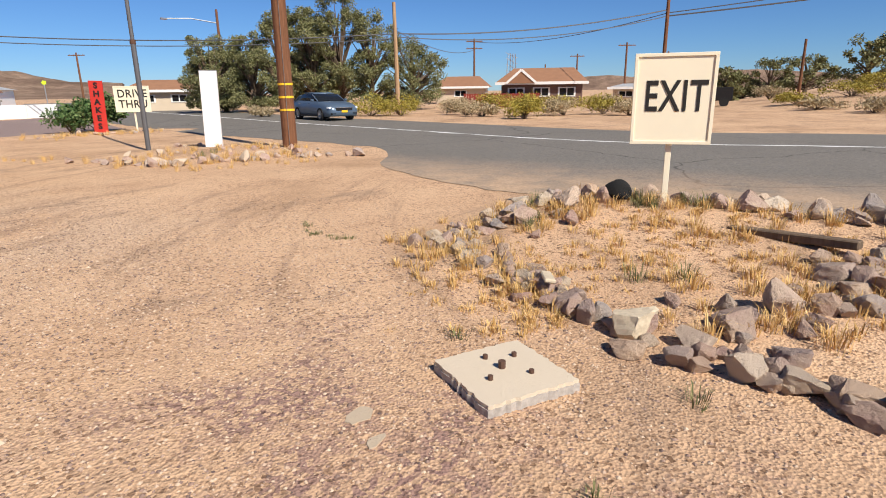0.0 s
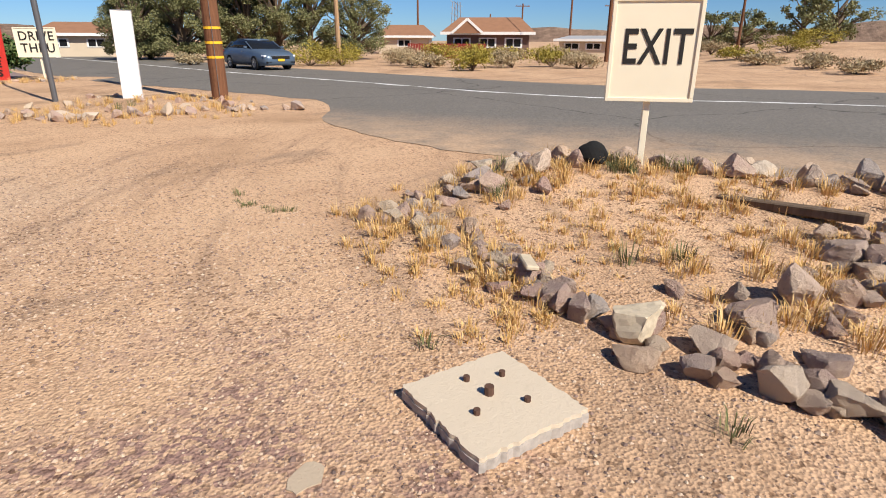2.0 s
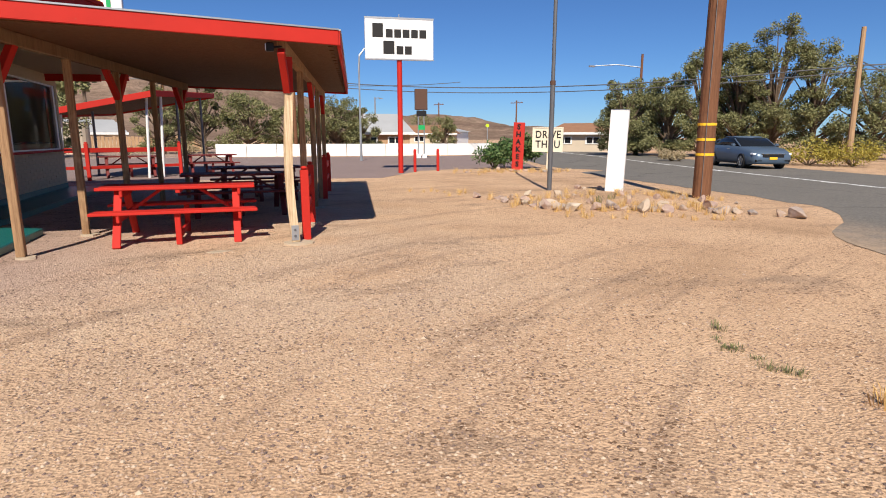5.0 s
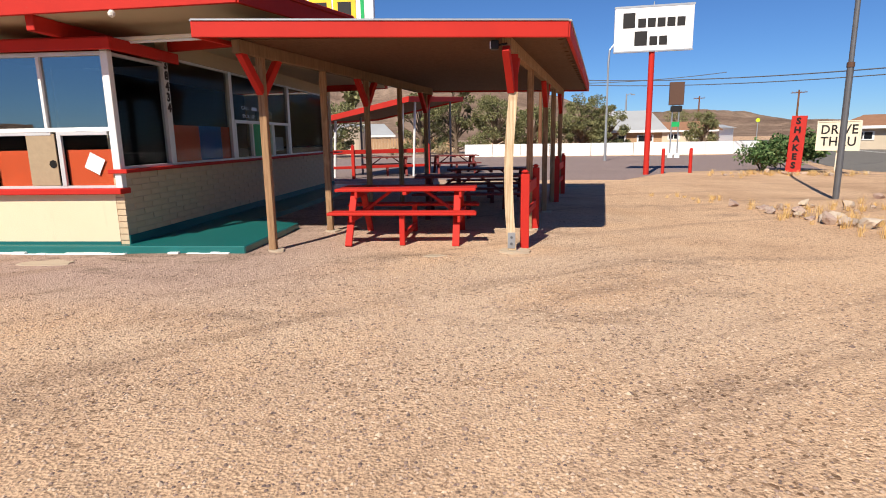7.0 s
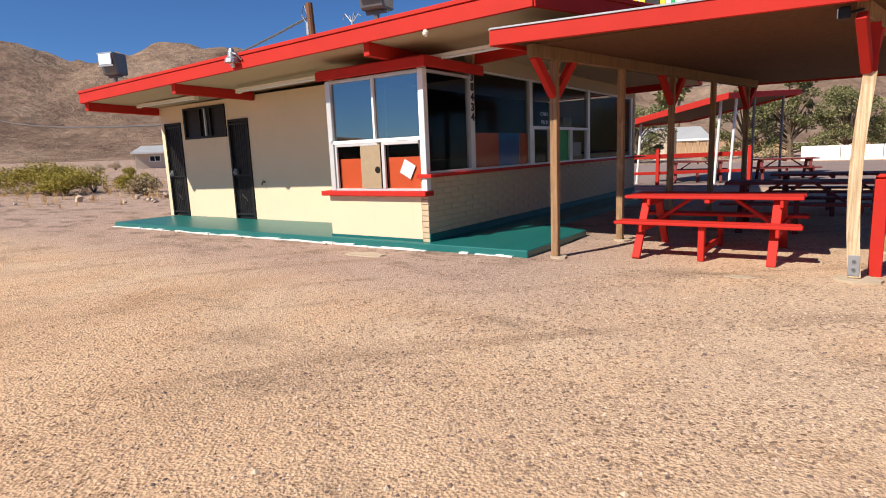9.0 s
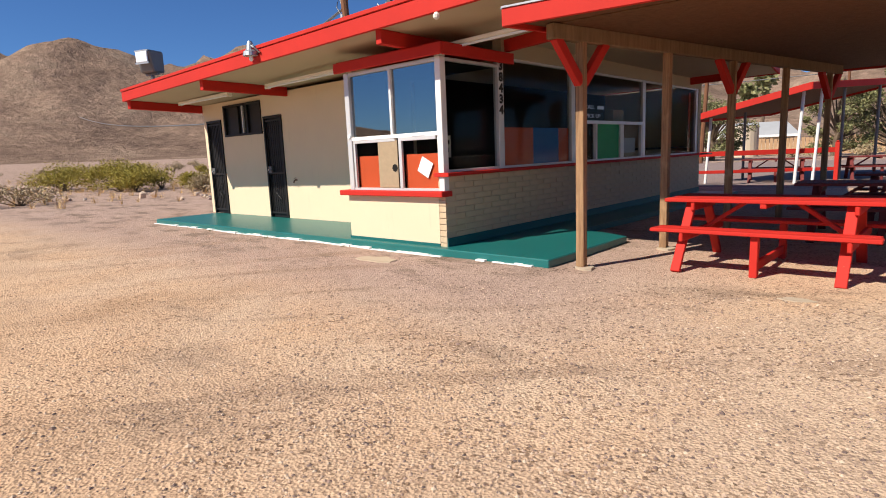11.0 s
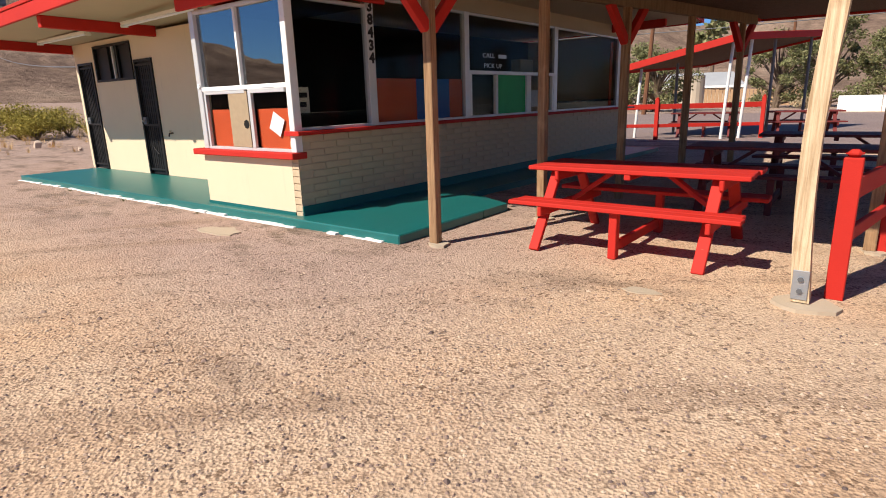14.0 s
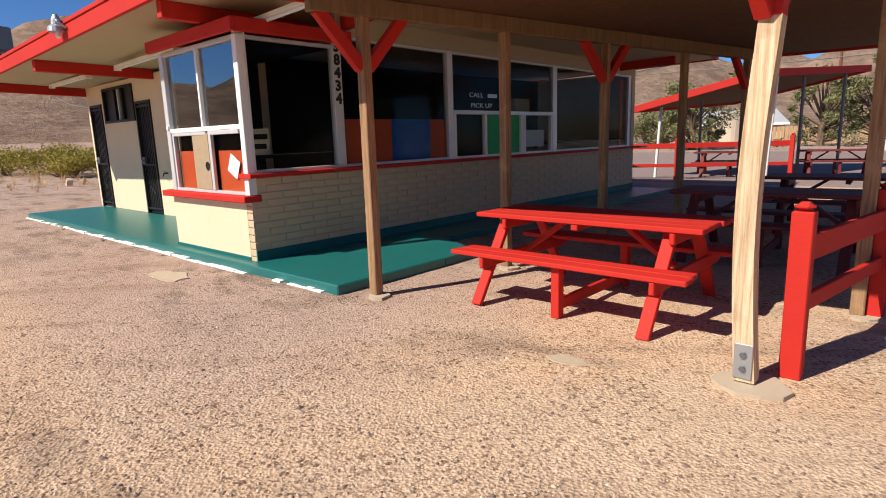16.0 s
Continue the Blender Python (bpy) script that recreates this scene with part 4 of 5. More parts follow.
rail_fence([(row_x("right", 5.6) + 0.10, 5.65), (row_x("right", 7.5) + 0.10, 7.6)], "red painted rail fence at the far canopy posts")
rail_fence([(-3.6, 12.6), (-0.3, 13.7), (2.3, 15.2)], "red rail fence along the lot behind the building", 1.2)


def far_canopy():
    c = thing("slanted_canopy", pose(0, 0, 0), "slanted red edged shade canopy on thin poles", "canopy")
    cor = [(-1.75, 14.0, 2.05), (1.75, 14.0, 2.80), (3.4, 20.0, 3.15), (-0.6, 20.0, 2.35)]
    bm = bmesh.new()
    lo, hi = [bm.verts.new(p) for p in cor], [bm.verts.new((p[0], p[1], p[2] + 0.06)) for p in cor]
    bm.faces.new(lo[::-1])
    bm.faces.new(hi)
    for i in range(4):
        bm.faces.new((lo[i], lo[(i + 1) % 4], hi[(i + 1) % 4], hi[i]))
    part("roof_sheet", bm, DECK, c)
    for i in range(4):
        a, b = Vector(cor[i]), Vector(cor[(i + 1) % 4])
        part("fascia", bar(a + Vector((0, 0, 0.03)), b + Vector((0, 0, 0.03)), 0.05, 0.20, 0.006), RED, c)
    for x, y, z, m in ((-1.2, 14.4, 2.12, WHITE), (-0.6, 16.5, 2.32, STEEL_DARK), (1.35, 14.5, 2.72, WHITE), (1.75, 14.9, 2.78, WHITE), (2.2, 16.6, 2.86, STEEL_DARK), (2.9, 18.8, 3.0, STEEL_DARK)):
        part("pole", rod([(x, y, 0), (x + (0.12 if m is WHITE else 0), y, z)], 0.045, 8), m, c, "thin white pole" if m is WHITE else "")
    return c


far_canopy()

# ---- signs and posts by the road ----
def board_sign(name, x, y, z, turn, w, h, foot, lines, label, size, lean=0.0, narrow=0.95):
    o = thing(name, pose(x, y, z, 0, lean, turn), label, "sign")
    part("board", block(-w / 2, w / 2, -0.02, 0.02, foot, foot + h, 0.004), SIGN, o)
    e = 0.035
    part("trim", block(-w / 2, w / 2, -0.035, -0.02, foot + h - e, foot + h, 0.003), SIGN, o)
    part("trim", block(-w / 2, w / 2, -0.035, -0.02, foot, foot + e, 0.003), SIGN, o)
    part("trim", block(-w / 2, -w / 2 + e, -0.035, -0.02, foot + e, foot + h - e, 0.003), SIGN, o)
    part("trim", block(w / 2 - e, w / 2, -0.035, -0.02, foot + e, foot + h - e, 0.003), SIGN, o)
    part("stake", block(-0.03, 0.03, 0.021, 0.065, -0.15, foot + h * 0.7, 0.004), SIGN, o)
    for k, text in enumerate(lines):
        zc = foot + h * (0.52 if len(lines) == 1 else 0.70 - 0.40 * k)
        lettering("wording", text, size, INK, o, pose(0.02, -0.024, zc, 90, 0, 0), 0.005, narrow, 1.08)
    return o


board_sign("exit_sign", 9.70, -7.97, 0.20, -74, 0.80, 0.92, 0.67, ["EXIT"], "cream painted wooden board lettered EXIT on a stake", 0.44, 0, 0.64)
board_sign("drive_thru_sign", 16.2, 13.3, 0.06, -55, 1.35, 0.98, 0.75, ["DRIVE", "THRU"], "cream painted board lettered DRIVE THRU on a stake", 0.42)
o = thing("shakes_sign", pose(15.5, 14.6, 0.03, 0, 2, -55), "tall narrow red board lettered SHAKES", "sign")
part("board", block(-0.26, 0.26, -0.03, 0.03, 0.0, 1.98, 0.006), MAROON_SIGN, o)
for k, d in enumerate("SHAKES"):
    lettering("letter", d, 0.30, INK, o, pose(0, -0.033, 1.79 - 0.31 * k, 90, 0, 0), 0.014, 1.1)
o = thing("blank_sign", pose(13.0, 4.2, 0.08, 0, 1.5, -50), "tall blank white upright signboard among the rocks", "sign")
part("panel", block(-0.215, 0.215, -0.05, 0.05, 0.0, 1.95, 0.008), SIGN_WHITE, o)
part("cap", block(-0.22, 0.22, -0.055, 0.055, 1.95, 1.965, 0.002), STEEL, o)
o = thing("utility_pole", pose(14.0, 2.4, 0.0, 0, 0, 0), "brown wooden utility pole with yellow marker bands", "pole")
part("pole", rod([(0, 0, -0.2), (0, 0, 4.0), (0, 0, 9.5)], [0.19, 0.175, 0.14], 16), POLEWOOD, o)
for z in (1.00, 1.32, 1.64):
    part("marker", rod([(0, 0, z), (0, 0, z + 0.055)], 0.192, 16, None, False), YELLOW, o, "yellow reflective band")
part("ground_wire", rod([(-0.14, -0.14, 0), (-0.13, -0.13, 6)], 0.008, 5), STEEL_DARK, o)
o = thing("lamp_standard", pose(12.0, 5.6, 0.0, 0, 0, 0), "thin grey steel pole jointed halfway up", "pole")
part("lower_tube", rod([(0, 0, -0.1), (0, 0, 2.75)], 0.062, 12), STEEL_DARK, o)
part("collar", rod([(0, 0, 2.70), (0, 0, 2.80)], 0.072, 12), RUST, o)
part("upper_tube", rod([(0, 0, 2.8), (0, 0, 7.5)], 0.048, 12), STEEL_DARK, o)


def burger_sign():
    o = thing("restaurant_sign", pose(10.35, 14.5, -0.25, 0, 0, -8), "white sign box with dark lettering shapes on a red pole", "sign")
    part("pole", rod([(0, 0, -0.1), (0, 0, 4.55)], 0.10, 12), RED, o, "flaking red steel pole")
    part("box", block(-1.30, 1.30, -0.14, 0.14, 4.55, 6.05, 0.02), SIGN_WHITE, o)
    part("top_rim", block(-1.32, 1.32, -0.15, -0.14, 6.0, 6.07, 0.003), STEEL, o)
    part("lower_rim", block(-1.32, 1.32, -0.15, -0.14, 4.53, 4.58, 0.003), STEEL, o)
    for k in range(6):
        big = k == 0
        w = 0.40 if big else 0.26
        x = -1.02 + (0 if big else 0.50 + 0.32 * (k - 1))
        part("letter_block", block(x, x + w, -0.15, -0.141, 5.34, 5.34 + (0.50 if big else 0.30), 0.003, None), INK, o)
    for k in range(3):
        big = k == 0
        w = 0.42 if big else 0.26
        x = -0.62 + (0 if big else 0.50 + 0.32 * (k - 1))
        part("letter_block", block(x, x + w, -0.15, -0.141, 4.74, 4.74 + (0.48 if big else 0.30), 0.003), INK, o)
    part("finial", rod([(0, 0, 6.05), (0, 0, 6.2)], 0.02, 6), STEEL, o)


burger_sign()
for x, y in ((11.05, 14.9), (12.1, 15.1)):
    tagged(part("bollard", rod([(x, y, -0.1), (x, y, 0.88), (x, y, 0.93)], [0.062, 0.062, 0.04], 12), RED), "short red painted steel bollard", "bollard", "red bollards")
o = thing("arrow_sign", pose(15.9, 30.0, 0.0, 0, 0, -10), "rusty box sign on two thin legs", "sign")
for x in (-0.22, 0.22):
    part("leg", rod([(x, 0, 0), (x * 0.8, 0, 3.4)], 0.04, 8), STEEL, o)
part("box", block(-0.42, 0.42, -0.15, 0.15, 3.2, 4.55, 0.02), RUST, o)
part("lower_box", block(-0.3, 0.35, -0.12, 0.12, 2.8, 3.15, 0.02), IRON, o)
part("plate", block(-0.2, 0.25, -0.08, -0.05, 1.9, 2.2), GREEN_P, o)
part("foot", block(-0.35, -0.05, -0.2, 0.2, 0, 0.3, 0.02, block(0.05, 0.35, -0.2, 0.2, 0, 0.3, 0.02)), WHITE, o)

# ---- utility lines ----
def far_pole(x, y, h, arms, label, material=POLEWOOD, lamp=None, lean=0.0):
    o = thing("power_pole", pose(x, y, ground_z(x, y), 0, lean, 0), label, "pole", "roadside power poles")
    part("pole", rod([(0, 0, -0.2), (0, 0, h)], [0.16, 0.11], 8), material, o)
    for k in range(arms):
        z = h - 0.35 - 0.9 * k
        part("crossarm", bar((-0.6, 0.9, z), (0.6, -0.9, z), 0.09, 0.11), material, o)
        for s in (-0.8, -0.3, 0.3, 0.8):
            part("insulator", rod([(0.6 * s, -0.9 * s, z + 0.05), (0.6 * s, -0.9 * s, z + 0.2)], 0.04, 6), STEEL, o)
    if lamp:
        part("lamp_arm", rod([(0, 0, lamp[2] - 0.2), (lamp[0] * 0.5, lamp[1] * 0.5, lamp[2] + 0.1), (lamp[0], lamp[1], lamp[2])], 0.05, 6), STEEL, o)
        part("lamp_head", block(lamp[0] - 0.4, lamp[0] + 0.2, lamp[1] - 0.12, lamp[1] + 0.12, lamp[2] - 0.1, lamp[2] + 0.06, 0.03), STEEL, o)
    return o


far_pole(35.3, 14.7, 7.0, 0, "pale wooden power pole beside the road", POLEPALE, None, -1)
far_pole(40.2, 39.0, 9.0, 0, "dark wooden pole with a street lamp arm", POLEWOOD, (-4.0, 2.0, 8.0))
far_pole(72.9, 30.0, 8.0, 2, "distant power pole with crossarms")
far_pole(47.2, 0.3, 8.2, 1, "power pole with crossarm behind the road", POLEWOOD, None, 0)
far_pole(70.0, -7.5, 5.0, 0, "leaning pole among far trees")
far_pole(90.0, 22.0, 6.5, 1, "distant wooden power pole with crossarm")
far_pole(97.0, 30.0, 5.5, 0, "distant bare wooden pole far away")
far_pole(80.0, 12.0, 7.0, 1, "distant power pole behind the brown house")
far_pole(85.0, 8.0, 6.0, 1, "distant wooden power pole with crossarm")
far_pole(45.0, 75.0, 7.0, 1, "distant power pole beyond the lot")
far_pole(38.0, 92.0, 7.5, 1, "distant power pole beyond the lot")
far_pole(26.0, 90.0, 8.0, 0, "distant lamp post beyond the lot", STEEL, (1.2, 0.4, 7.9))
far_pole(-7.8, 34.6, 7.6, 1, "power pole behind the far canopy", POLEWOOD, None, 3)
far_pole(-3.0, 60.0, 9.0, 1, "power pole by the far trees")
far_pole(8.5, 40.0, 7.0, 0, "dark pole by the white wall")
bm = bmesh.new()
lat = thing("lattice_mast", pose(78.0, 27.0, 0), "small grey lattice mast far off", "mast")
for sx, sy in ((-0.6, -0.6), (0.6, -0.6), (0.6, 0.6), (-0.6, 0.6)):
    part("mast_leg", rod([(sx, sy, 0), (sx * 0.6, sy * 0.6, 6.2)], 0.06, 5), STEEL, lat)
for k in range(8):
    z = 0.4 + 0.75 * k
    part("lattice", bar((-0.6, -0.6, z), (0.6, 0.6, z + 0.7), 0.05, 0.05, 0, bar((0.6, -0.6, z), (-0.6, 0.6, z + 0.7), 0.05, 0.05, 0)), STEEL, lat)


def cable(a, b, sag, r=0.02):
    a, b = Vector(a), Vector(b)
    pts = [a.lerp(b, k / 24) - Vector((0, 0, sag * 4 * (k / 24) * (1 - k / 24))) for k in range(25)]
    tagged(part("overhead_cable", rod(pts, r, 5), STEEL_DARK), "dark sagging overhead cable between poles", "cable", "overhead cables")


cable((35.3, 14.7, 5.1), (47.2, 0.3, 6.6), 0.5, 0.04)
cable((35.3, 14.7, 4.9), (47.2, 0.3, 6.2), 0.7, 0.03)
cable((47.2, 0.3, 6.4), (52, -40, 11), 0.5, 0.035)
cable((47.2, 0.3, 7.6), (52, -40, 12.5), 0.7, 0.03)
cable((47.2, 0.3, 6.2), (52, -40, 10), 0.5, 0.05)
cable((35.3, 14.7, 5.1), (10.0, 46.0, 6.4), 0.9, 0.035)
cable((35.3, 14.7, 4.8), (10.0, 46.0, 6.0), 0.9, 0.03)
cable((10.0, 46.0, 6.2), (-60, 50, 9), 1.0, 0.035)
cable((72.9, 30.0, 7.6), (47.2, 0.3, 6.4), 0.8, 0.03)
cable((35.3, 14.7, 5.3), (72.9, 30.0, 6.6), 0.8, 0.03)
cable((-4.72, 2.35, 4.35), (-60.0, 30.0, 12.5), 1.0, 0.03)
cable((-60, 60, 8), (-3.0, 34.0, 6.0), 1.2, 0.035)
cable((-9.5, 3.5, 2.5), (-80.0, 20.0, 8.0), 0.6, 0.03)
cable((-3.0, 60.0, 8.4), (30, 60, 8), 1.0, 0.04)
o = thing("street_light", pose(11.2, 27.0, 0), "grey street light with curved arm and round head", "street light")
part("column", rod([(0, 0, 0), (0, 0, 5.4), (0.05, 0, 6.1), (0.35, 0, 6.5), (1.0, 0, 6.6)], [0.09, 0.06, 0.055, 0.05, 0.05], 8), STEEL, o)
part("head", block(0.9, 1.5, -0.13, 0.13, 6.52, 6.68, 0.03), STEEL_DARK, o)

# ---- the passing car, at rest ----
def sedan(m):
    c = thing("sedan", m, "blue grey four door sedan with dark windows on the road", "car")
    def loft(stations):
        bm = bmesh.new()
        rings = []
        for x, w, z0, z1, tuck in stations:
            h = z1 - z0
            prof = [(-w * 0.93, z0), (-w, z0 + 0.35 * h), (-w * (1 - 0.25 * tuck), z0 + 0.78 * h), (-w * (1 - tuck), z1), (w * (1 - tuck), z1), (w * (1 - 0.25 * tuck), z0 + 0.78 * h), (w, z0 + 0.35 * h), (w * 0.93, z0)]
            rings.append([bm.verts.new((x, y, z)) for y, z in prof])
        for a, b in zip(rings, rings[1:]):
            for i in range(8):
                bm.faces.new((a[i], a[(i + 1) % 8], b[(i + 1) % 8], b[i]))
        bm.faces.new(rings[0])
        bm.faces.new(rings[-1][::-1])
        for f in bm.faces:
            f.smooth = True
        return bm
    body = part("body", loft([(2.42, 0.70, 0.30, 0.62, 0.15), (2.30, 0.84, 0.22, 0.74, 0.14), (1.90, 0.91, 0.20, 0.86, 0.16), (1.0, 0.93, 0.20, 0.98, 0.14), (0.2, 0.93, 0.20, 1.00, 0.10), (-1.2, 0.93, 0.20, 1.02, 0.10), (-1.9, 0.91, 0.22, 1.03, 0.16), (-2.3, 0.86, 0.30, 0.98, 0.16), (-2.42, 0.78, 0.40, 0.90, 0.14)]), CARPAINT, c)
    part("greenhouse", loft([(1.05, 0.80, 0.94, 1.0, 0.05), (0.35, 0.82, 0.94, 1.36, 0.22), (-0.2, 0.82, 0.94, 1.42, 0.24), (-0.9, 0.82, 0.94, 1.41, 0.24), (-1.5, 0.80, 0.94, 1.26, 0.2), (-2.0, 0.76, 0.94, 1.02, 0.1)]), TINTED, c, "dark tinted cabin glass")
    part("roof", loft([(0.25, 0.60, 1.37, 1.40, 0.1), (-0.2, 0.63, 1.41, 1.45, 0.12), (-0.9, 0.62, 1.40, 1.445, 0.12), (-1.45, 0.58, 1.27, 1.30, 0.1)]), CARPAINT, c)
    for s in (-1, 1):
        part("pillar", bar((0.30, s * 0.74, 1.33), (1.05, s * 0.80, 0.97), 0.05, 0.05, 0.01), CARPAINT, c)
        part("pillar", bar((-0.45, s * 0.70, 1.40), (-0.50, s * 0.835, 0.97), 0.06, 0.04, 0.01), IRON, c)
        part("pillar", bar((-1.40, s * 0.66, 1.30), (-1.85, s * 0.80, 0.98), 0.14, 0.05, 0.01), CARPAINT, c)
        mir = part("door_mirror", block(0.66, 0.82, s * 1.0 - 0.08, s * 1.0 + 0.08, 0.98, 1.10, 0.03), CARPAINT, c)
        part("sill_strip", block(-1.2, 1.2, s * 0.925 - 0.012, s * 0.925 + 0.012, 0.22, 0.30, 0.008), IRON, c)
        for x in (-1.15, 0.1):
            part("door_handle", block(x, x + 0.2, s * 0.935 - 0.02, s * 0.935 + 0.02, 0.84, 0.875, 0.008), CHROME, c)
        part("headlight", block(2.05, 2.34, s * 0.70 - 0.15, s * 0.70 + 0.15, 0.60, 0.71, 0.03), LAMP, c, "clear headlight")
        part("tail_light", block(-2.40, -2.25, s * 0.68 - 0.15, s * 0.68 + 0.15, 0.74, 0.88, 0.03), MAROON_SIGN, c)
        part("fog_grille", block(2.25, 2.42, s * 0.62 - 0.14, s * 0.62 + 0.14, 0.32, 0.42, 0.02), IRON, c)
        for x in (1.42, -1.38):
            wheel = part("wheel", rod([(x, s * 0.70, 0.33), (x, s * 0.94, 0.33)], 0.10, 12), IRON, c)
            bm = rod([(x, s * 0.72, 0.33), (x, s * 0.945, 0.33)], 0.335, 24)
            part("tyre", bm, RUBBER, wheel)
            part("rim", rod([(x, s * 0.935, 0.33), (x, s * 0.952, 0.33)], 0.225, 20), STEEL_DARK, wheel)
            for k in range(5):
                a = 2 * math.pi * k / 5
                part("spoke", bar((x, s * 0.955, 0.33), (x + 0.21 * math.cos(a), s * 0.955, 0.33 + 0.21 * math.sin(a)), 0.05, 0.02, 0.003), CHROME, wheel)
    part("grille", block(2.30, 2.44, -0.48, 0.48, 0.50, 0.66, 0.03), IRON, c)
    part("grille_bar", block(2.36, 2.455, -0.52, 0.52, 0.655, 0.685, 0.008), CHROME, c)
    part("number_plate", block(2.43, 2.45, -0.17, 0.17, 0.42, 0.53, 0.003), YELLOW, c)
    return c


sedan(pose(27.3, 13.9, 0.01, 0, 0, -110))

# ---- houses and walls in the distance ----
def house(x, y, turn, w, d, wall, roof_h, wall_m, roof_m, label, windows=3, gable=True):
    z = ground_z(x, y) - 0.05
    o = thing("house", pose(x, y, z, 0, 0, turn), label, "house", "houses across the road")
    body = part("wall_body", block(-w / 2, w / 2, -d / 2, d / 2, 0, wall), wall_m, o)
    bm = bmesh.new()
    e = 0.5
    a = [bm.verts.new(p) for p in ((-w / 2 - e, -d / 2 - e, wall), (w / 2 + e, -d / 2 - e, wall), (w / 2 + e, d / 2 + e, wall), (-w / 2 - e, d / 2 + e, wall))]
    r = [bm.verts.new((-w / 2 + (0.8 if gable else d / 2), 0, wall + roof_h)), bm.verts.new((w / 2 - (0.8 if gable else d / 2), 0, wall + roof_h))]
    bm.faces.new((a[0], a[1], r[1], r[0]))
    bm.faces.new((a[2], a[3], r[0], r[1]))
    bm.faces.new((a[1], a[2], r[1]))
    bm.faces.new((a[3], a[0], r[0]))
    bm.faces.new(a[::-1])
    part("roof", bm, roof_m, o)
    part("eave_board", block(-w / 2 - e, w / 2 + e, -d / 2 - e - 0.04, -d / 2 - e, wall - 0.18, wall + 0.05), WHITE, o)
    for k in range(windows):
        xc = -w / 2 + w * (k + 0.6) / (windows + 0.2)
        win = part("window", block(xc - 0.75, xc + 0.75, -d / 2 - 0.05, -d / 2 - 0.004, wall * 0.42, wall * 0.80), WHITE, o, "white framed window")
        part("pane", block(xc - 0.6, xc - 0.05, -d / 2 - 0.07, -d / 2 - 0.052, wall * 0.47, wall * 0.76), TINTED, win)
        part("pane", block(xc + 0.05, xc + 0.6, -d / 2 - 0.07, -d / 2 - 0.052, wall * 0.47, wall * 0.76), TINTED, win)
    return o


h = house(54.6, 12.4, -70, 7.0, 6.0, 2.1, 1.3, HOUSE_BROWN, TILE, "brown stucco house with shingle roof and white windows", 3)
bm = bmesh.new()
vs = [bm.verts.new(p) for p in ((-2.9, -3.7, 2.05), (-0.5, -3.7, 2.05), (-1.7, -3.7, 3.1), (-2.9, -0.9, 2.05), (-0.5, -0.9, 2.05), (-1.7, -0.6, 3.1))]
for f in ((0, 1, 2), (0, 2, 5, 3), (1, 4, 5, 2)):
    bm.faces.new([vs[i] for i in f])
part("porch_gable", bm, TILE, h)
part("gable_trim", bar((-3.0, -3.73, 2.05), (-1.7, -3.73, 3.15), 0.05, 0.2, 0, bar((-0.4, -3.73, 2.05), (-1.7, -3.73, 3.15), 0.05, 0.2, 0)), WHITE, h)
house(64.0, 26.5, -65, 5.5, 6.0, 1.9, 1.2, HOUSE_PALE, TILE, "small pale house with orange brown roof", 1)
house(39.0, 43.5, -45, 9.0, 6.0, 1.9, 1.0, HOUSE_PALE, TILE, "low pale house with brown roof beyond the trees", 3)
house(18.4, 53.5, -8, 5.5, 7.0, 1.9, 2.0, FENCEWOOD, METAL_ROOF, "wooden house with pale metal roof beyond the white wall", 2)
house(63.5, 5.0, -80, 6.5, 3.0, 1.6, 0.35, HOUSE_PALE, METAL_ROOF, "long pale trailer home behind scrub", 3)
house(-12.0, 62.0, 10, 9.0, 6.0, 1.9, 1.4, HOUSE_PALE, METAL_ROOF, "pale metal roofed shed beyond the lot", 1)
house(-46.0, 66.0, 40, 8.0, 6.0, 2.4, 1.3, HOUSE_PALE, METAL_ROOF, "low pale house out on the desert flat", 2)
house(-75.0, 40.0, 60, 9.0, 6.0, 2.2, 1.0, HOUSE_PALE, METAL_ROOF, "white trailer far out on the desert flat", 2)
house(40.0, 112.0, -40, 20.0, 8.0, 2.6, 0.6, SIGN_WHITE, METAL_ROOF, "long low white warehouse in the distance", 5)
house(30.0, 76.0, -25, 10.0, 6.0, 2.0, 1.2, HOUSE_PALE, TILE, "small pale house with brown roof far along the road", 3)
lw = tagged(thing("low_wall", pose(0, 0, 0), "long low white painted wall beyond the lot", "wall"), kind="structure")
pts = [(2.6, 37.6), (9.0, 37.0), (18.0, 36.2), (24.0, 36.6)]
for (xa, ya), (xb, yb) in zip(pts, pts[1:]):
    for k in range(3):
        p, q = Vector((xa, ya, 0.42)).lerp(Vector((xb, yb, 0.42)), k / 3), Vector((xa, ya, 0.42)).lerp(Vector((xb, yb, 0.42)), (k + 0.985) / 3)
        part("wall_panel", bar(p, q, 0.12, 0.98, 0.01), WHITE, lw)
o = thing("board_fence", pose(-6.0, 55.0, 0), "tan wooden board fence far behind", "fence")
for k in range(40):
    part("board", block(-6 + 0.32 * k, -5.72 + 0.32 * k, -0.02, 0.02, 0, 1.5 + random.uniform(-0.06, 0.06)), FENCEWOOD, o)
o = thing("red_fence", pose(49.3, 15.0, ground_z(49, 15), 0, 0, -62), "barn red board fence by the brown house", "fence")
for k in range(30):
    part("board", block(-2.4 + 0.22 * k, -2.2 + 0.22 * k, -0.02, 0.02, 0, 1.15 + random.uniform(-0.03, 0.03)), FENCERED, o)
o = thing("water_tank", pose(-9.0, 50.0, 0), "pale cylindrical water tank", "tank")
part("shell", rod([(0, 0, 0), (0, 0, 2.7)], 1.05, 20), HOUSE_PALE, o)
part("lid", rod([(0, 0, 2.7), (0, 0, 2.95)], [1.08, 0.2], 20), METAL_ROOF, o)
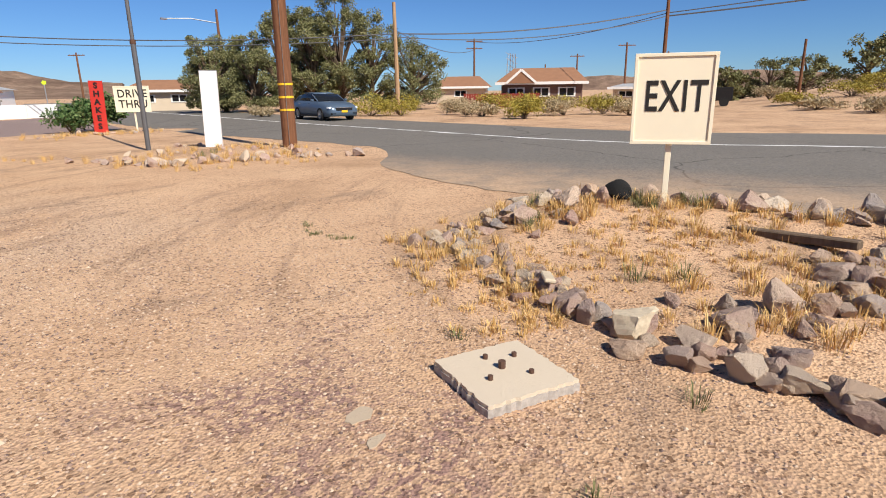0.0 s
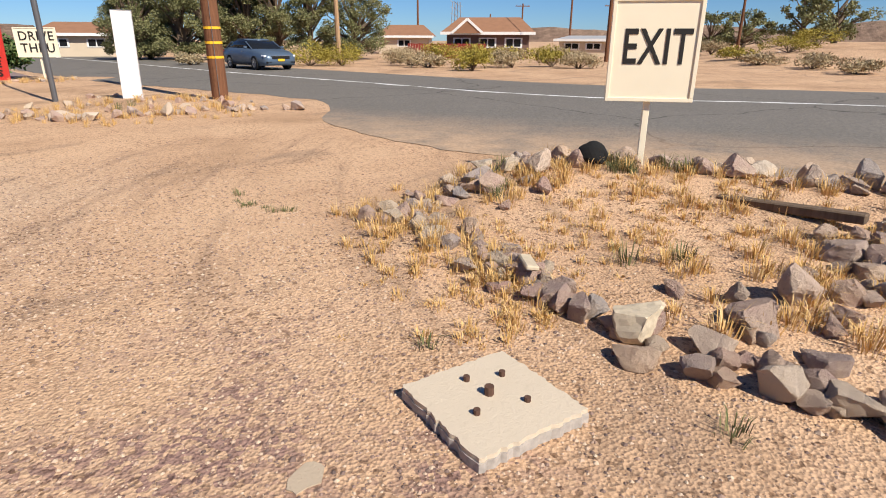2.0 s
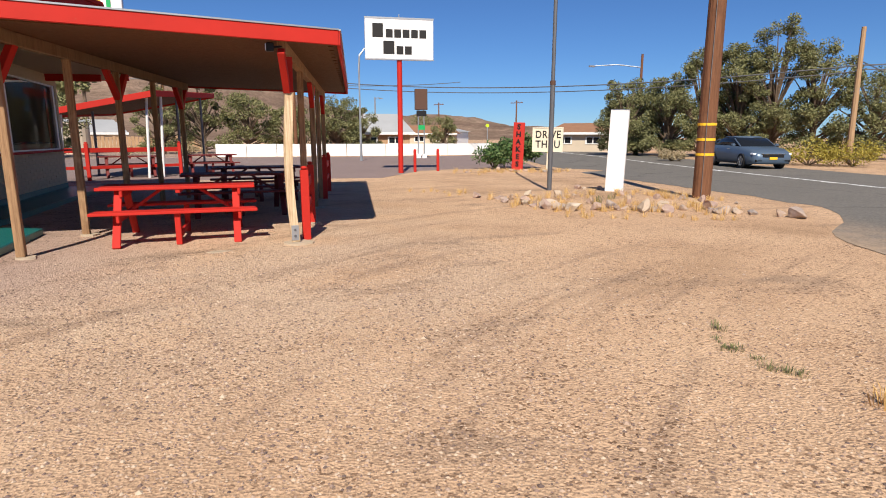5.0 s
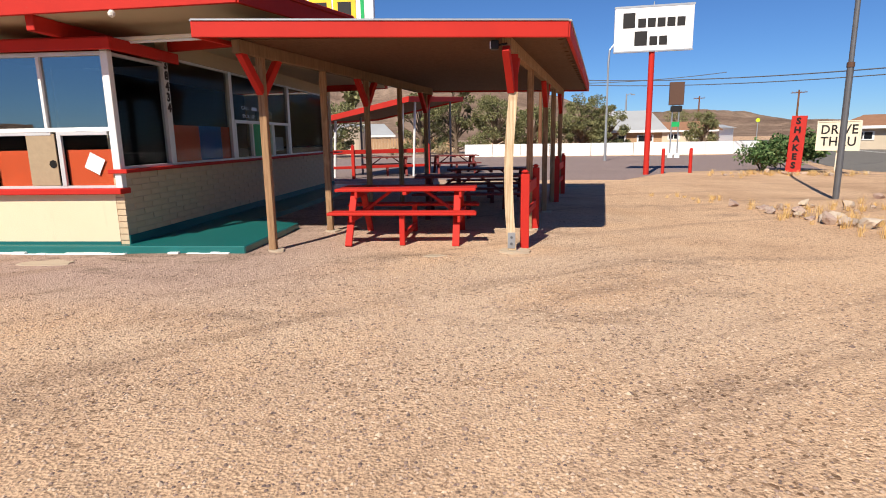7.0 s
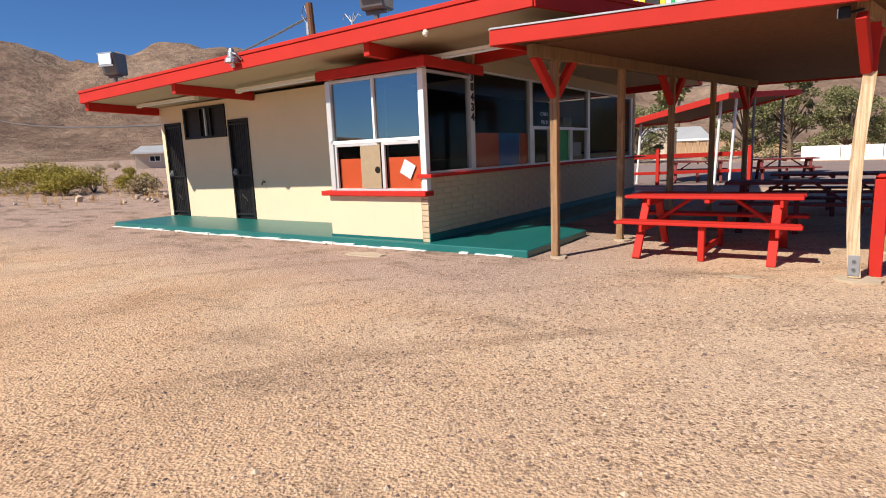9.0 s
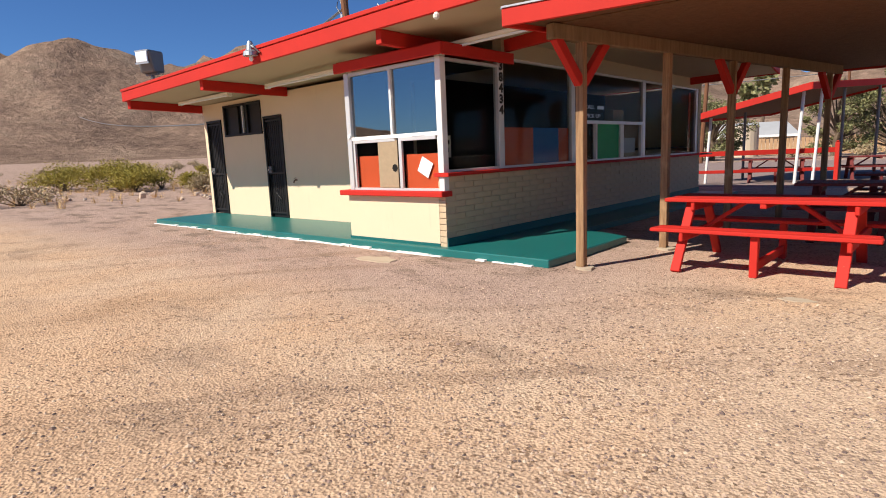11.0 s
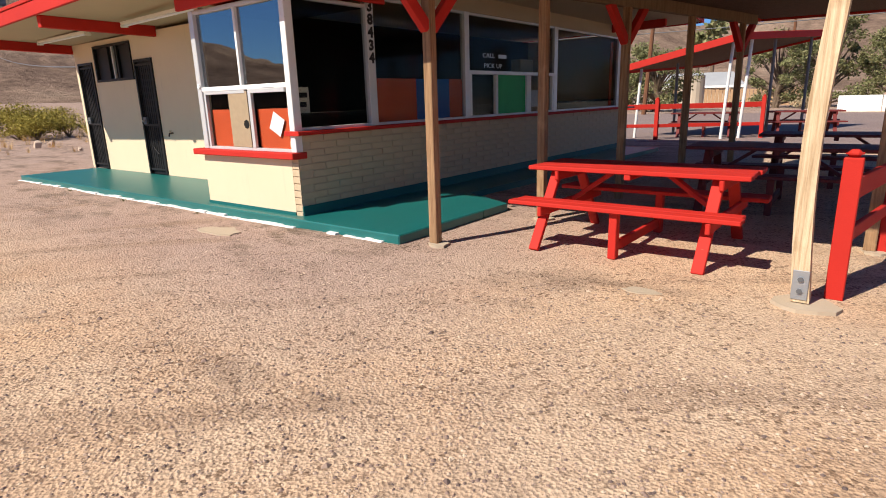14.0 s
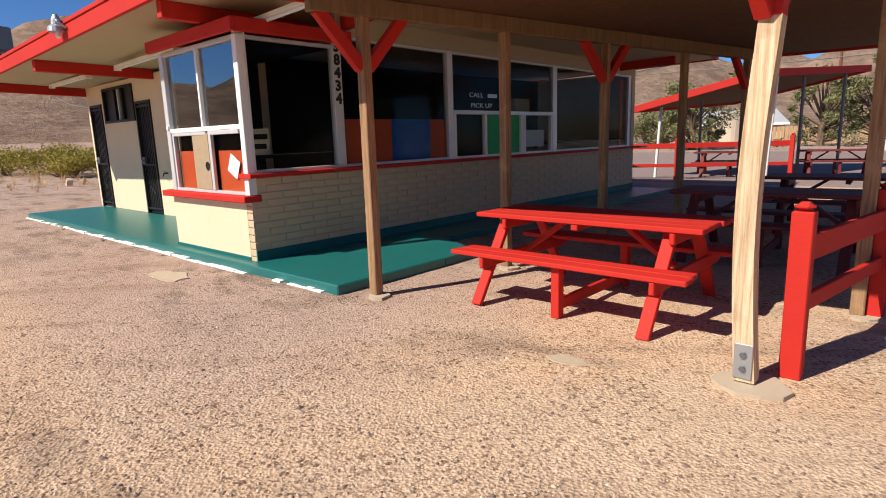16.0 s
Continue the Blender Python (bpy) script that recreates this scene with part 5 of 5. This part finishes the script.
o = thing("utility_box", pose(48.0, -3.0, ground_z(48, -3), 0, 0, -80), "dark utility trailer on the sandy rise", "trailer")
part("box", block(-1.2, 1.2, -0.7, 0.7, 0.4, 1.3, 0.03), IRON, o)
for x in (-0.7, 0.7):
    part("wheel", rod([(x, -0.75, 0.3), (x, -0.6, 0.3)], 0.3, 14), RUBBER, o)
o = thing("warning_sign", pose(28.5, 48.0, 0, 0, 0, -20), "yellow green warning sign on a post", "sign")
part("post", rod([(0, 0, 0), (0, 0, 2.4)], 0.04, 6), STEEL, o)
part("plate", rod([(0, -0.05, 2.6), (0, -0.03, 2.6)], 0.2, 5), plain("lime sign", (0.55, 0.75, 0.03), 0.5), o)

# ---- plants ----
class Leaves:
    """Many small leaf blades, gathered and then linked as one part."""
    def __init__(self):
        self.blocks = []

    def cloud(self, centre, radius, count, size, squash=0.8):
        g = np.random.normal(size=(count, 3))
        g /= np.linalg.norm(g, axis=1, keepdims=True)
        g *= radius * np.random.uniform(0.25, 1.0, (count, 1)) ** 0.6
        g[:, 2] *= squash
        p = g + np.array(centre)
        u = np.random.uniform(-1, 1, (count, 3))
        u[:, 2] = np.random.uniform(-0.5, 1, count)
        u /= np.linalg.norm(u, axis=1, keepdims=True)
        w = np.cross(u, np.random.uniform(-1, 1, (count, 3)))
        w /= np.linalg.norm(w, axis=1, keepdims=True) + 1e-6
        s = size * np.random.uniform(0.6, 1.4, (count, 1))
        self.blocks.append(np.stack([p, p + u * s * 0.5 + w * s * 0.26, p + u * s, p + u * s * 0.5 - w * s * 0.26], 1).reshape(-1, 3))

    def link(self, name, material, parent):
        v = np.concatenate(self.blocks)
        me = bpy.data.meshes.new(name)
        n = len(v) // 4
        me.vertices.add(4 * n)
        me.vertices.foreach_set("co", v.astype(np.float32).ravel())
        me.loops.add(4 * n)
        me.loops.foreach_set("vertex_index", np.arange(4 * n, dtype=np.int32))
        me.polygons.add(n)
        me.polygons.foreach_set("loop_start", np.arange(0, 4 * n, 4, dtype=np.int32))
        me.update(calc_edges=True)
        me.materials.append(material)
        ob = new(name, me)
        ob.parent = parent
        return ob


def tree(x, y, h, spread, label, leaf=LEAF, clumps=64, per=330, size=0.14, name="tree"):
    z = ground_z(x, y)
    t = thing(name, pose(x, y, z), label, "tree", "trees")
    trunk = bmesh.new()
    crown = Leaves()
    rod([(0, 0, -0.2), (random.uniform(-.2, .2), random.uniform(-.2, .2), h * 0.25), (random.uniform(-.4, .4), random.uniform(-.4, .4), h * 0.55), (random.uniform(-.5, .5), random.uniform(-.5, .5), h * 0.85)], [0.30, 0.22, 0.14, 0.05], 8, trunk)
    for k in range(clumps):
        a, u = random.uniform(0, 2 * math.pi), random.uniform(0.10, 1.0)
        r = spread * (0.35 + 0.65 * math.sin(math.pi * min(0.12 + u * 0.8, 1))) * random.uniform(0.45, 1.0)
        p = (r * math.cos(a), r * math.sin(a), h * u * random.uniform(0.9, 1.04))
        rod([(0, 0, h * u * 0.45), (p[0] * 0.55, p[1] * 0.55, p[2] * 0.78), p], [0.09, 0.05, 0.015], 4, trunk, False)
        crown.cloud(p, spread * random.uniform(0.12, 0.30), per, size)
    part("trunk", trunk, BARK, t)
    crown.link("crown", leaf, t)
    return t


def shrub(x, y, r, h, leaf, label, count=500, size=0.08, name="shrub", z=None):
    o = thing(name, pose(x, y, ground_z(x, y) if z is None else z), label, "shrub", "desert shrubs")
    stems, leaves = bmesh.new(), Leaves()
    for k in range(14):
        a = random.uniform(0, 2 * math.pi)
        q = random.uniform(0.3, 1.0)
        tip = (r * q * math.cos(a), r * q * math.sin(a), h * random.uniform(0.5, 1.0) * (1.15 - 0.5 * q))
        rod([(0, 0, -0.03), (tip[0] * 0.4, tip[1] * 0.4, tip[2] * 0.55), tip], [0.02 + 0.01 * r, 0.012, 0.004], 4, stems, False)
        leaves.cloud((tip[0] * 0.85, tip[1] * 0.85, tip[2] * 0.82), 0.42 * r * random.uniform(0.7, 1.15), count // 14, size, 0.75 * h / r if h < r else 0.9)
    part("stem", stems, BARK, o)
    leaves.link("foliage", leaf, o)
    return o


for x, y, h, s in ((32.6, 30.6, 5.6, 2.4), (34.6, 28.0, 5.6, 2.3), (36.2, 26.6, 7.4, 2.4), (37.6, 24.6, 7.8, 2.4), (38.9, 22.9, 8.6, 2.4), (40.6, 21.2, 7.4, 2.6), (42.6, 18.6, 5.6, 2.7), (34.4, 31.5, 4.6, 2.6), (39.0, 26.0, 5.0, 2.8)):
    tree(x, y, h, s, "tall feathery tamarisk tree with uneven grey green crown")
for x, y, h, s in ((-2.0, 47.0, 5.2, 2.6), (1.3, 47.5, 6.0, 2.4), (5.0, 47.4, 5.2, 2.6), (8.5, 48.5, 4.2, 2.6), (12.8, 46.8, 4.6, 2.6), (15.0, 47.0, 4.2, 2.2), (-8.9, 40.5, 4.6, 2.6), (-13.0, 46.0, 4.0, 2.6)):
    tree(x, y, h, s, "spreading olive grey tree beyond the lot", LEAF, 46, 230, 0.17)
for x, y, h, s in ((62.8, -1.9, 2.8, 1.8), (73.1, -4.8, 3.6, 2.4), (73.4, -7.9, 3.6, 2.6), (63.2, -12.4, 4.0, 2.2), (66, -15, 4.4, 2.6), (76, -2, 2.6, 2.4), (24.0, 74.0, 4.4, 3.0), (34, 86, 5, 3.6), (20, 64, 3.4, 2.4), (30.0, 66.0, 3.8, 2.2)):
    tree(x, y, h, s, "dark distant tree on the rise", LEAF, 32, 150, 0.21)
for x, y, h in ((-14.7, 80.4, 9.0), (-18.0, 86.0, 8.0)):
    o = thing("palm_tree", pose(x, y, 0), "tall thin fan palm far behind", "palm", "palms")
    part("trunk", rod([(0, 0, -0.1), (0.1, 0, h)], [0.28, 0.18], 8), BARK, o)
    crown = Leaves()
    crown.cloud((0.1, 0, h + 0.2), 1.2, 260, 0.8)
    crown.cloud((0.1, 0, h - 1.1), 0.55, 120, 0.6, 1.6)
    crown.link("crown", LEAF, o)
shrub(16.0, 15.7, 1.25, 1.6, BUSH, "leafy green oleander bush behind the red sign", 4200, 0.15, "oleander")
shrub(14.9, 15.6, 1.0, 1.3, BUSH, "leafy green bush beside the red sign", 1500, 0.14, "oleander")
random.seed(5)
for x, y, r, h, leaf in ((31.2, 17.6, 1.0, 1.0, SCRUB), (31.5, 14.0, 1.7, 1.4, SCRUB), (32.5, 12.4, 1.5, 1.3, SCRUB), (34.6, 9.0, 1.5, 1.1, SAGE), (36.5, 8.0, 1.6, 1.3, SCRUB), (33.0, 7.0, 1.2, 0.8, SAGE), (33.4, 4.6, 1.3, 1.4, SCRUB), (31.0, 3.4, 1.0, 1.0, SCRUB), (35.5, 3.0, 1.5, 1.1, SAGE), (37, 1.2, 1.6, 1.2, SCRUB), (36, -0.6, 1.3, 0.8, SAGE), (28.6, 20.5, 0.9, 0.7, SAGE), (38.5, 12.2, 1.6, 1.0, SAGE), (40, 5.0, 1.7, 1.2, SCRUB), (44, 2.5, 1.7, 1.2, SAGE), (41, -9.2, 1.3, 0.7, SAGE), (45, -8.2, 1.4, 0.8, SCRUB), (38.5, -11.6, 1.3, 0.8, SAGE), (50, -11.0, 1.8, 1.1, SCRUB), (55, -6.0, 1.6, 1.0, SAGE), (56, -13.0, 2.0, 1.3, SCRUB), (36, -13, 1.2, 0.7, SAGE)):
    shrub(x, y, r, h, leaf, "olive creosote bush on the sandy verge" if leaf is SCRUB else "dry tan sagebrush on the sandy verge", 2200, 0.11)
for k in range(40):
    a = radians(random.uniform(140, 188))
    d = random.uniform(22, 85)
    x, y = 4 + d * math.cos(a), -6 + d * math.sin(a)
    if y < 9.0 or x < -14:
        shrub(x, y, random.uniform(0.6, 1.5), random.uniform(0.5, 1.2), SCRUB if random.random() < 0.3 else SAGE, "scattered desert scrub on the flat", 1300, 0.09)
for x, y, r, h in ((-27.5, 5.6, 2.2, 1.6), (-24.5, 5.2, 1.4, 1.3), (-21.6, 7.0, 0.8, 1.1), (-31, 4.0, 2.0, 1.4), (-36, 9, 2.2, 1.5)):
    shrub(x, y, r, h, SCRUB, "large yellow green creosote bush", 5200, 0.085, "creosote_bush")
random.seed(8)
for k in range(14):
    x, y = random.uniform(-12, 22), random.uniform(39, 45)
    shrub(x, y, random.uniform(0.5, 1.1), random.uniform(0.4, 0.9), SAGE, "dry scrub beyond the white wall", 500, 0.16)

# ---- rocks ----
random.seed(11)
def rock_mesh(k):
    bm = bmesh.new()
    bmesh.ops.create_icosphere(bm, subdivisions=3, radius=0.5)
    cuts = [(Vector((random.gauss(0, 1), random.gauss(0, 1), random.gauss(0, 0.8))).normalized(), random.uniform(0.19, 0.40)) for _ in range(20)]
    for v in bm.verts:
        for nrm, d in cuts:
            over = v.co.dot(nrm) - d
            if over > 0:
                v.co -= nrm * over * 0.98
        v.co += Vector((random.uniform(-1, 1), random.uniform(-1, 1), random.uniform(-1, 1))) * 0.011
        v.co.z *= 0.78
    low = min(v.co.z for v in bm.verts)
    for v in bm.verts:
        v.co.z -= low + 0.10
    me = bpy.data.meshes.new("rock")
    bmesh.ops.recalc_face_normals(bm, faces=bm.faces[:])
    bm.to_mesh(me)
    bm.free()
    me.materials.append(ROCK)
    return me


ROCKS = [rock_mesh(k) for k in range(12)]


def rock(x, y, s, label="angular mauve and grey border rock", material=None, flat=1.0, z=None):
    me = random.choice(ROCKS)
    if material:
        me = me.copy()
        me.materials[0] = material
    o = new("rock", me)
    o.matrix_basis = pose(x, y, (ground_z(x, y) if z is None else z), random.uniform(-12, 12), random.uniform(-12, 12), random.uniform(0, 360)) @ Matrix.Diagonal((s * random.uniform(0.85, 1.25), s, s * flat * random.uniform(0.75, 1.05), 1))
    return tagged(o, label, "rock", "border rocks")


def rock_row(points, each, lo, hi, spread, label):
    for (xa, ya), (xb, yb) in zip(points, points[1:]):
        for k in range(each):
            t = (k + random.random()) / each
            rock(xa + (xb - xa) * t + random.gauss(0, spread), ya + (yb - ya) * t + random.gauss(0, spread), random.uniform(lo, hi), label)


rock_row([(7.6, -6.3), (7.35, -6.95), (7.0, -7.6)], 13, 0.13, 0.28, 0.15, "angular mauve and grey border rock beside dry grass")
rock_row([(7.0, -7.6), (6.75, -8.0), (6.55, -8.7), (6.35, -9.3), (6.05, -9.9), (5.8, -10.6)], 11, 0.13, 0.31, 0.10, "angular mauve border rock on the sand")
rock_row([(7.0, -8.9), (7.5, -9.5), (8.3, -9.9), (8.0, -10.8)], 15, 0.13, 0.38, 0.30, "rock in the heap beside dry grass")
rock_row([(7.8, -6.35), (8.2, -6.55), (8.6, -6.9)], 12, 0.12, 0.26, 0.2, "small border rock beside dry grass")
rock_row([(8.6, -6.7), (9.1, -7.2), (9.5, -7.8), (9.5, -8.6), (9.4, -9.4), (9.3, -10.2), (9.3, -11.5)], 10, 0.17, 0.42, 0.18, "rock on the low berm beside the road")
rock_row([(-22.5, 0.0), (-19.5, 3.4), (-15.5, 7.2)], 5, 0.25, 0.5, 0.35, "pale border rock along the desert edge")
rock(6.55, -8.50, 0.42, "large cream limestone border rock", ROCK_CREAM, 1.0)
rock(6.72, -8.02, 0.27, "blue grey border rock on sand")
rock(6.3, -8.8, 0.28, "mauve border rock resting on sand")
o = tagged(part("stone_slat", block(-0.13, 0.13, -0.04, 0.04, 0, 0.03, 0.008), ROCK_CREAM), "pale flat stone slat lying on the rocks", "stone")
o.matrix_basis = pose(6.9, -7.78, 0.14, 6, 4, 30)
o = tagged(part("timber_offcut", block(-0.5, 0.5, -0.05, 0.05, 0, 0.07, 0.01), BARK), "dark weathered timber offcut in the rock bed", "timber")
o.matrix_basis = pose(8.6, -9.2, ground_z(8.6, -9.2), 0, 3, 70)
bm = bmesh.new()
bmesh.ops.create_icosphere(bm, subdivisions=3, radius=0.19)
for v in bm.verts:
    v.co.z = max(v.co.z, -0.12) * (1.0 if v.co.z > 0 else 0.6)
    v.co += Vector((1, 1, 1)) * 0.02 * noise.noise(v.co * 9)
o = tagged(part("black_cover", bm, ROCK_BLACK), "rounded black object resting on the berm rocks", "cover")
o.matrix_basis = pose(9.2, -7.6, ground_z(9.2, -7.6) + 0.10) @ Matrix.Diagonal((0.75, 0.75, 0.75, 1))
rock_row([(10.0, 4.6), (9.95, 3.4), (10.1, 2.0), (11.0, 1.6), (11.9, 0.9), (12.8, 0.3), (13.4, -0.5)], 6, 0.18, 0.42, 0.16, "grey and mauve rock edging the sign island")
rock_row([(10.6, 4.2), (11.6, 3.2), (12.6, 2.2), (13.6, 1.4)], 6, 0.14, 0.32, 0.4, "small rock on the sign island")
rock_row([(12.4, 6.0), (13.8, 4.8), (14.9, 3.6)], 4, 0.12, 0.28, 0.25, "rock at the back of the sign island")
rock_row([(12.6, 13.6), (13.8, 13.5), (15.0, 13.4), (16.2, 12.9), (17.6, 13.6)], 4, 0.12, 0.30, 0.22, "rock round the oleander bed")
rock_row([(-17.5, 4.2), (-16.0, 4.6), (-14.2, 5.4)], 4, 0.18, 0.42, 0.35, "pale rock in a heap on the desert edge")

# ---- old sign footing ----
c = thing("concrete_footing", pose(5.63, -8.07, 0.0, 0, 0, -30), "square broken edged concrete pad with rusty bolts", "concrete pad")
bm = bmesh.new()
n = 26
ring = []
for side in range(4):
    for k in range(n):
        t = -0.27 + 0.54 * k / n
        q = [(t, -0.27), (0.27, t), (-t, 0.27), (-0.27, -t)][side]
        ring.append((q[0] + random.uniform(-0.007, 0.007), q[1] + random.uniform(-0.007, 0.007)))
part("pad", prism([(x * 0.985, y * 0.985) for x, y in ring], 0.046, 0.066), CONCRETE, c)
part("edge", prism(ring, -0.05, 0.045), CONCRETE_EDGE, c, "exposed aggregate edge")
for x, y, hgt in ((0.0, 0.02, 0.05), (-0.12, -0.06, 0.03), (-0.02, 0.15, 0.03), (0.13, 0.10, 0.03), (0.10, -0.10, 0.025)):
    part("bolt", rod([(x, y, 0.06), (x, y, 0.066 + hgt * 0.8)], 0.014 if hgt < 0.04 else 0.02, 8), RUST, c)

# ---- dry grass, weeds, pebbles ----
def tufts(name, spots, material, label, blades=34, tall=0.18):
    bm = bmesh.new()
    for x, y, s in spots:
        z = ground_z(x, y) - 0.01
        for _ in range(int(blades * (0.6 + s))):
            a, q = random.uniform(0, 2 * math.pi), random.uniform(0, 0.07) * (0.5 + s)
            b = Vector((x + q * math.cos(a), y + q * math.sin(a), z))
            h = tall * s * random.uniform(0.45, 1.15)
            lean = Vector((math.cos(a), math.sin(a), 0)) * h * random.uniform(0.1, 0.8)
            w = Vector((-math.sin(a), math.cos(a), 0)) * random.uniform(0.0018, 0.004)
            mid, tip = b + lean * 0.35 + Vector((0, 0, h * 0.65)), b + lean + Vector((0, 0, h * random.uniform(0.6, 1.0)))
            v = [bm.verts.new(p) for p in (b - w, b + w, mid + w * 0.8, mid - w * 0.8, tip)]
            bm.faces.new((v[0], v[1], v[2], v[3]))
            bm.faces.new((v[3], v[2], v[4]))
    return tagged(part(name, bm, material), label, "grass", kind="stuff")


random.seed(21)
def near_line(points, count, spread, lo=0.5, hi=1.2):
    out = []
    for _ in range(count):
        k = random.randrange(len(points) - 1)
        t = random.random()
        (xa, ya), (xb, yb) = points[k], points[k + 1]
        out.append((xa + (xb - xa) * t + random.gauss(0, spread), ya + (yb - ya) * t + random.gauss(0, spread), random.uniform(lo, hi)))
    return out


edge = near_line([(7.75, -6.2), (7.4, -6.8), (7.0, -7.4), (6.8, -7.9)], 58, 0.18, 0.3, 1.0)
edge += near_line([(7.3, -8.6), (7.6, -9.4), (8.2, -9.9), (7.4, -9.9)], 56, 0.30, 0.4, 1.0)
edge += near_line([(7.8, -6.2), (8.6, -6.9), (9.1, -7.4), (9.2, -8.8), (9.0, -10.5)], 90, 0.28, 0.4, 1.0)
edge += near_line([(7.4, -7.6), (8.3, -8.2), (8.8, -9.0)], 190, 0.50, 0.15, 0.55)
edge += near_line([(6.6, -7.3), (6.9, -6.8), (7.2, -6.3)], 20, 0.14, 0.2, 0.6)
edge += near_line([(6.2, -7.5), (6.5, -8.0), (6.6, -7.0)], 50, 0.16, 0.15, 0.45)
edge += near_line([(6.9, -9.0), (7.3, -9.6), (7.6, -10.2)], 34, 0.22, 0.4, 1.0)
tufts("dry_grass", edge, DRY, "straw yellow dry grass tufts among the rocks")
spots = near_line([(10.1, 4.0), (10.2, 2.2), (11.2, 1.4), (12.6, 0.6)], 60, 0.35, 0.4, 1.0) + near_line([(11, 4), (13, 2.5), (14, 2)], 50, 0.5, 0.4, 0.9) + near_line([(10.0, 1.0), (11.3, 0.2), (12.3, -0.4)], 14, 0.15, 0.4, 0.7) + near_line([(12.4, 13.2), (14.5, 13.2), (17.5, 13.0)], 50, 0.3, 0.5, 1.1) + near_line([(8.8, 6.5), (9.6, 5.2)], 12, 0.3, 0.4, 0.8)
tufts("dry_grass", spots, DRY, "dry straw grass on the sign island", 26, 0.24)
green = near_line([(8.3, -6.5), (9.2, -7.4), (9.3, -8.4)], 22, 0.2, 0.6, 1.2) + near_line([(7.2, -8.3), (7.5, -8.7)], 2, 0.15, 0.6, 1.1) + near_line([(7.4, -5.4), (7.6, -4.6)], 10, 0.12, 0.2, 0.5) + [(5.0, -8.75, 0.5), (5.9, -8.95, 0.6), (5.95, -7.6, 0.5), (11.2, 2.2, 1.4), (11.8, 2.6, 1.2), (-1.9, -0.28, 0.3), (-4.0, -0.3, 0.35), (-6.1, -0.28, 0.3), (1.2, -6.5, 0.5), (0.7, -6.7, 0.5)]
tufts("weeds", green, WEED, "grey green weeds in the gravel", 30, 0.17)

spots = [(random.uniform(-46, -15), random.uniform(-4, 14), random.uniform(0.7, 1.6)) for _ in range(420)]
tufts("desert_grass", [p for p in spots if p[0] < -17 or p[1] > 3], DRY, "golden dry grass on the desert flat", 16, 0.30)
random.seed(31)
def pebbles():
    """Loose stones over the lot, thickest along the walk."""
    bm = bmesh.new()
    base = [(0, 0, 0.6), (1, 0, 0), (0.2, 0.9, 0.05), (-0.9, 0.3, 0), (-0.4, -0.8, 0.05), (0.6, -0.7, 0)]
    faces = [(0, 1, 2), (0, 2, 3), (0, 3, 4), (0, 4, 5), (0, 5, 1)]
    verts, polys = [], []
    for k in range(70000):
        t = random.random()
        cx, cy = 5.2 - 1.0 * t + random.gauss(0, 2.2), -9.0 + 8.3 * t + random.gauss(0, 1.2)
        if cy > -0.3 or (cx < 2 and cy > -0.6) or cx > 10.4:
            continue
        s = 0.0035 + 0.010 * random.random() ** 3
        if random.random() < 0.006:
            s *= 2.0
        a = random.uniform(0, 6.283)
        ca, sa = math.cos(a) * s, math.sin(a) * s
        z = ground_z(cx, cy) + 0.001
        n0 = len(verts)
        q = random.uniform(0.6, 1.3)
        verts += [(cx + ca * p[0] - sa * p[1] * q, cy + sa * p[0] + ca * p[1] * q, z + s * p[2] * 1.1) for p in base]
        polys += [tuple(n0 + i for i in f) for f in faces]
    me = bpy.data.meshes.new("pebbles")
    me.from_pydata(verts, [], polys)
    n = Nodes("loose pebbles", 0.9, spec=0.2)
    n.colour(n.ramp(n.island(), (0.0, (0.12, 0.085, 0.075)), (0.35, (0.28, 0.19, 0.15)), (0.65, (0.50, 0.36, 0.26)), (1.0, (0.60, 0.46, 0.33))))
    me.materials.append(n.m)
    tagged(new("pebbles", me), "loose tan and mauve pebbles on the lot", "gravel", kind="stuff")


pebbles()
for x, y, r in ((4.98, -7.66, 0.10), (4.85, -7.85, 0.06), (-0.6, -0.75, 0.34), (4.1, -0.25, 0.14)):
    pts = [(x + r * random.uniform(0.7, 1.2) * math.cos(a), y + 0.5 * r * random.uniform(0.7, 1.2) * math.sin(a)) for a in (2 * math.pi * k / 12 for k in range(12))]
    tagged(part("concrete_patch", prism(pts, -0.05, max(ground_z(x, y), 0) + 0.006), SCREED), "thin pale concrete patch in the gravel", "patch", kind="structure")

# ---- bricks of the counter wall ----
random.seed(41)
wall_core = bpy.data.objects["brick_wall_core"]
bm = block(-0.007, 0.007, -0.20, 0.20, -0.036, 0.036, 0.004)
bmesh.ops.recalc_face_normals(bm, faces=bm.faces[:])
brick_me = bpy.data.meshes.new("brick")
bm.to_mesh(brick_me)
bm.free()
brick_me.materials.append(BRICK)
for course in range(11):
    z = 0.145 + 0.083 * course + 0.02
    y = 0.20 if course % 2 else 0.0
    k = 0
    while y < 10.0:
        length = 0.405
        y0, y1 = max(y, 0.02), min(y + 0.393, 10.0)
        if y1 - y0 > 0.05:
            o = new("brick", brick_me)
            o.matrix_basis = pose(-0.0075 + random.uniform(-0.003, 0.002), (y0 + y1) / 2, z, 0, 0, random.uniform(-0.4, 0.4)) @ Matrix.Diagonal((1, (y1 - y0) / 0.40, 1, 1))
            o.parent = wall_core
        y += length
ret = bpy.data.objects["brick_return"]
for course in range(11):
    o = new("brick", brick_me)
    o.matrix_basis = pose(-0.066, 0.006, 0.105 + 0.083 * course, 0, 0, 90) @ Matrix.Diagonal((1, 0.30, 1, 1))
    o.parent = ret
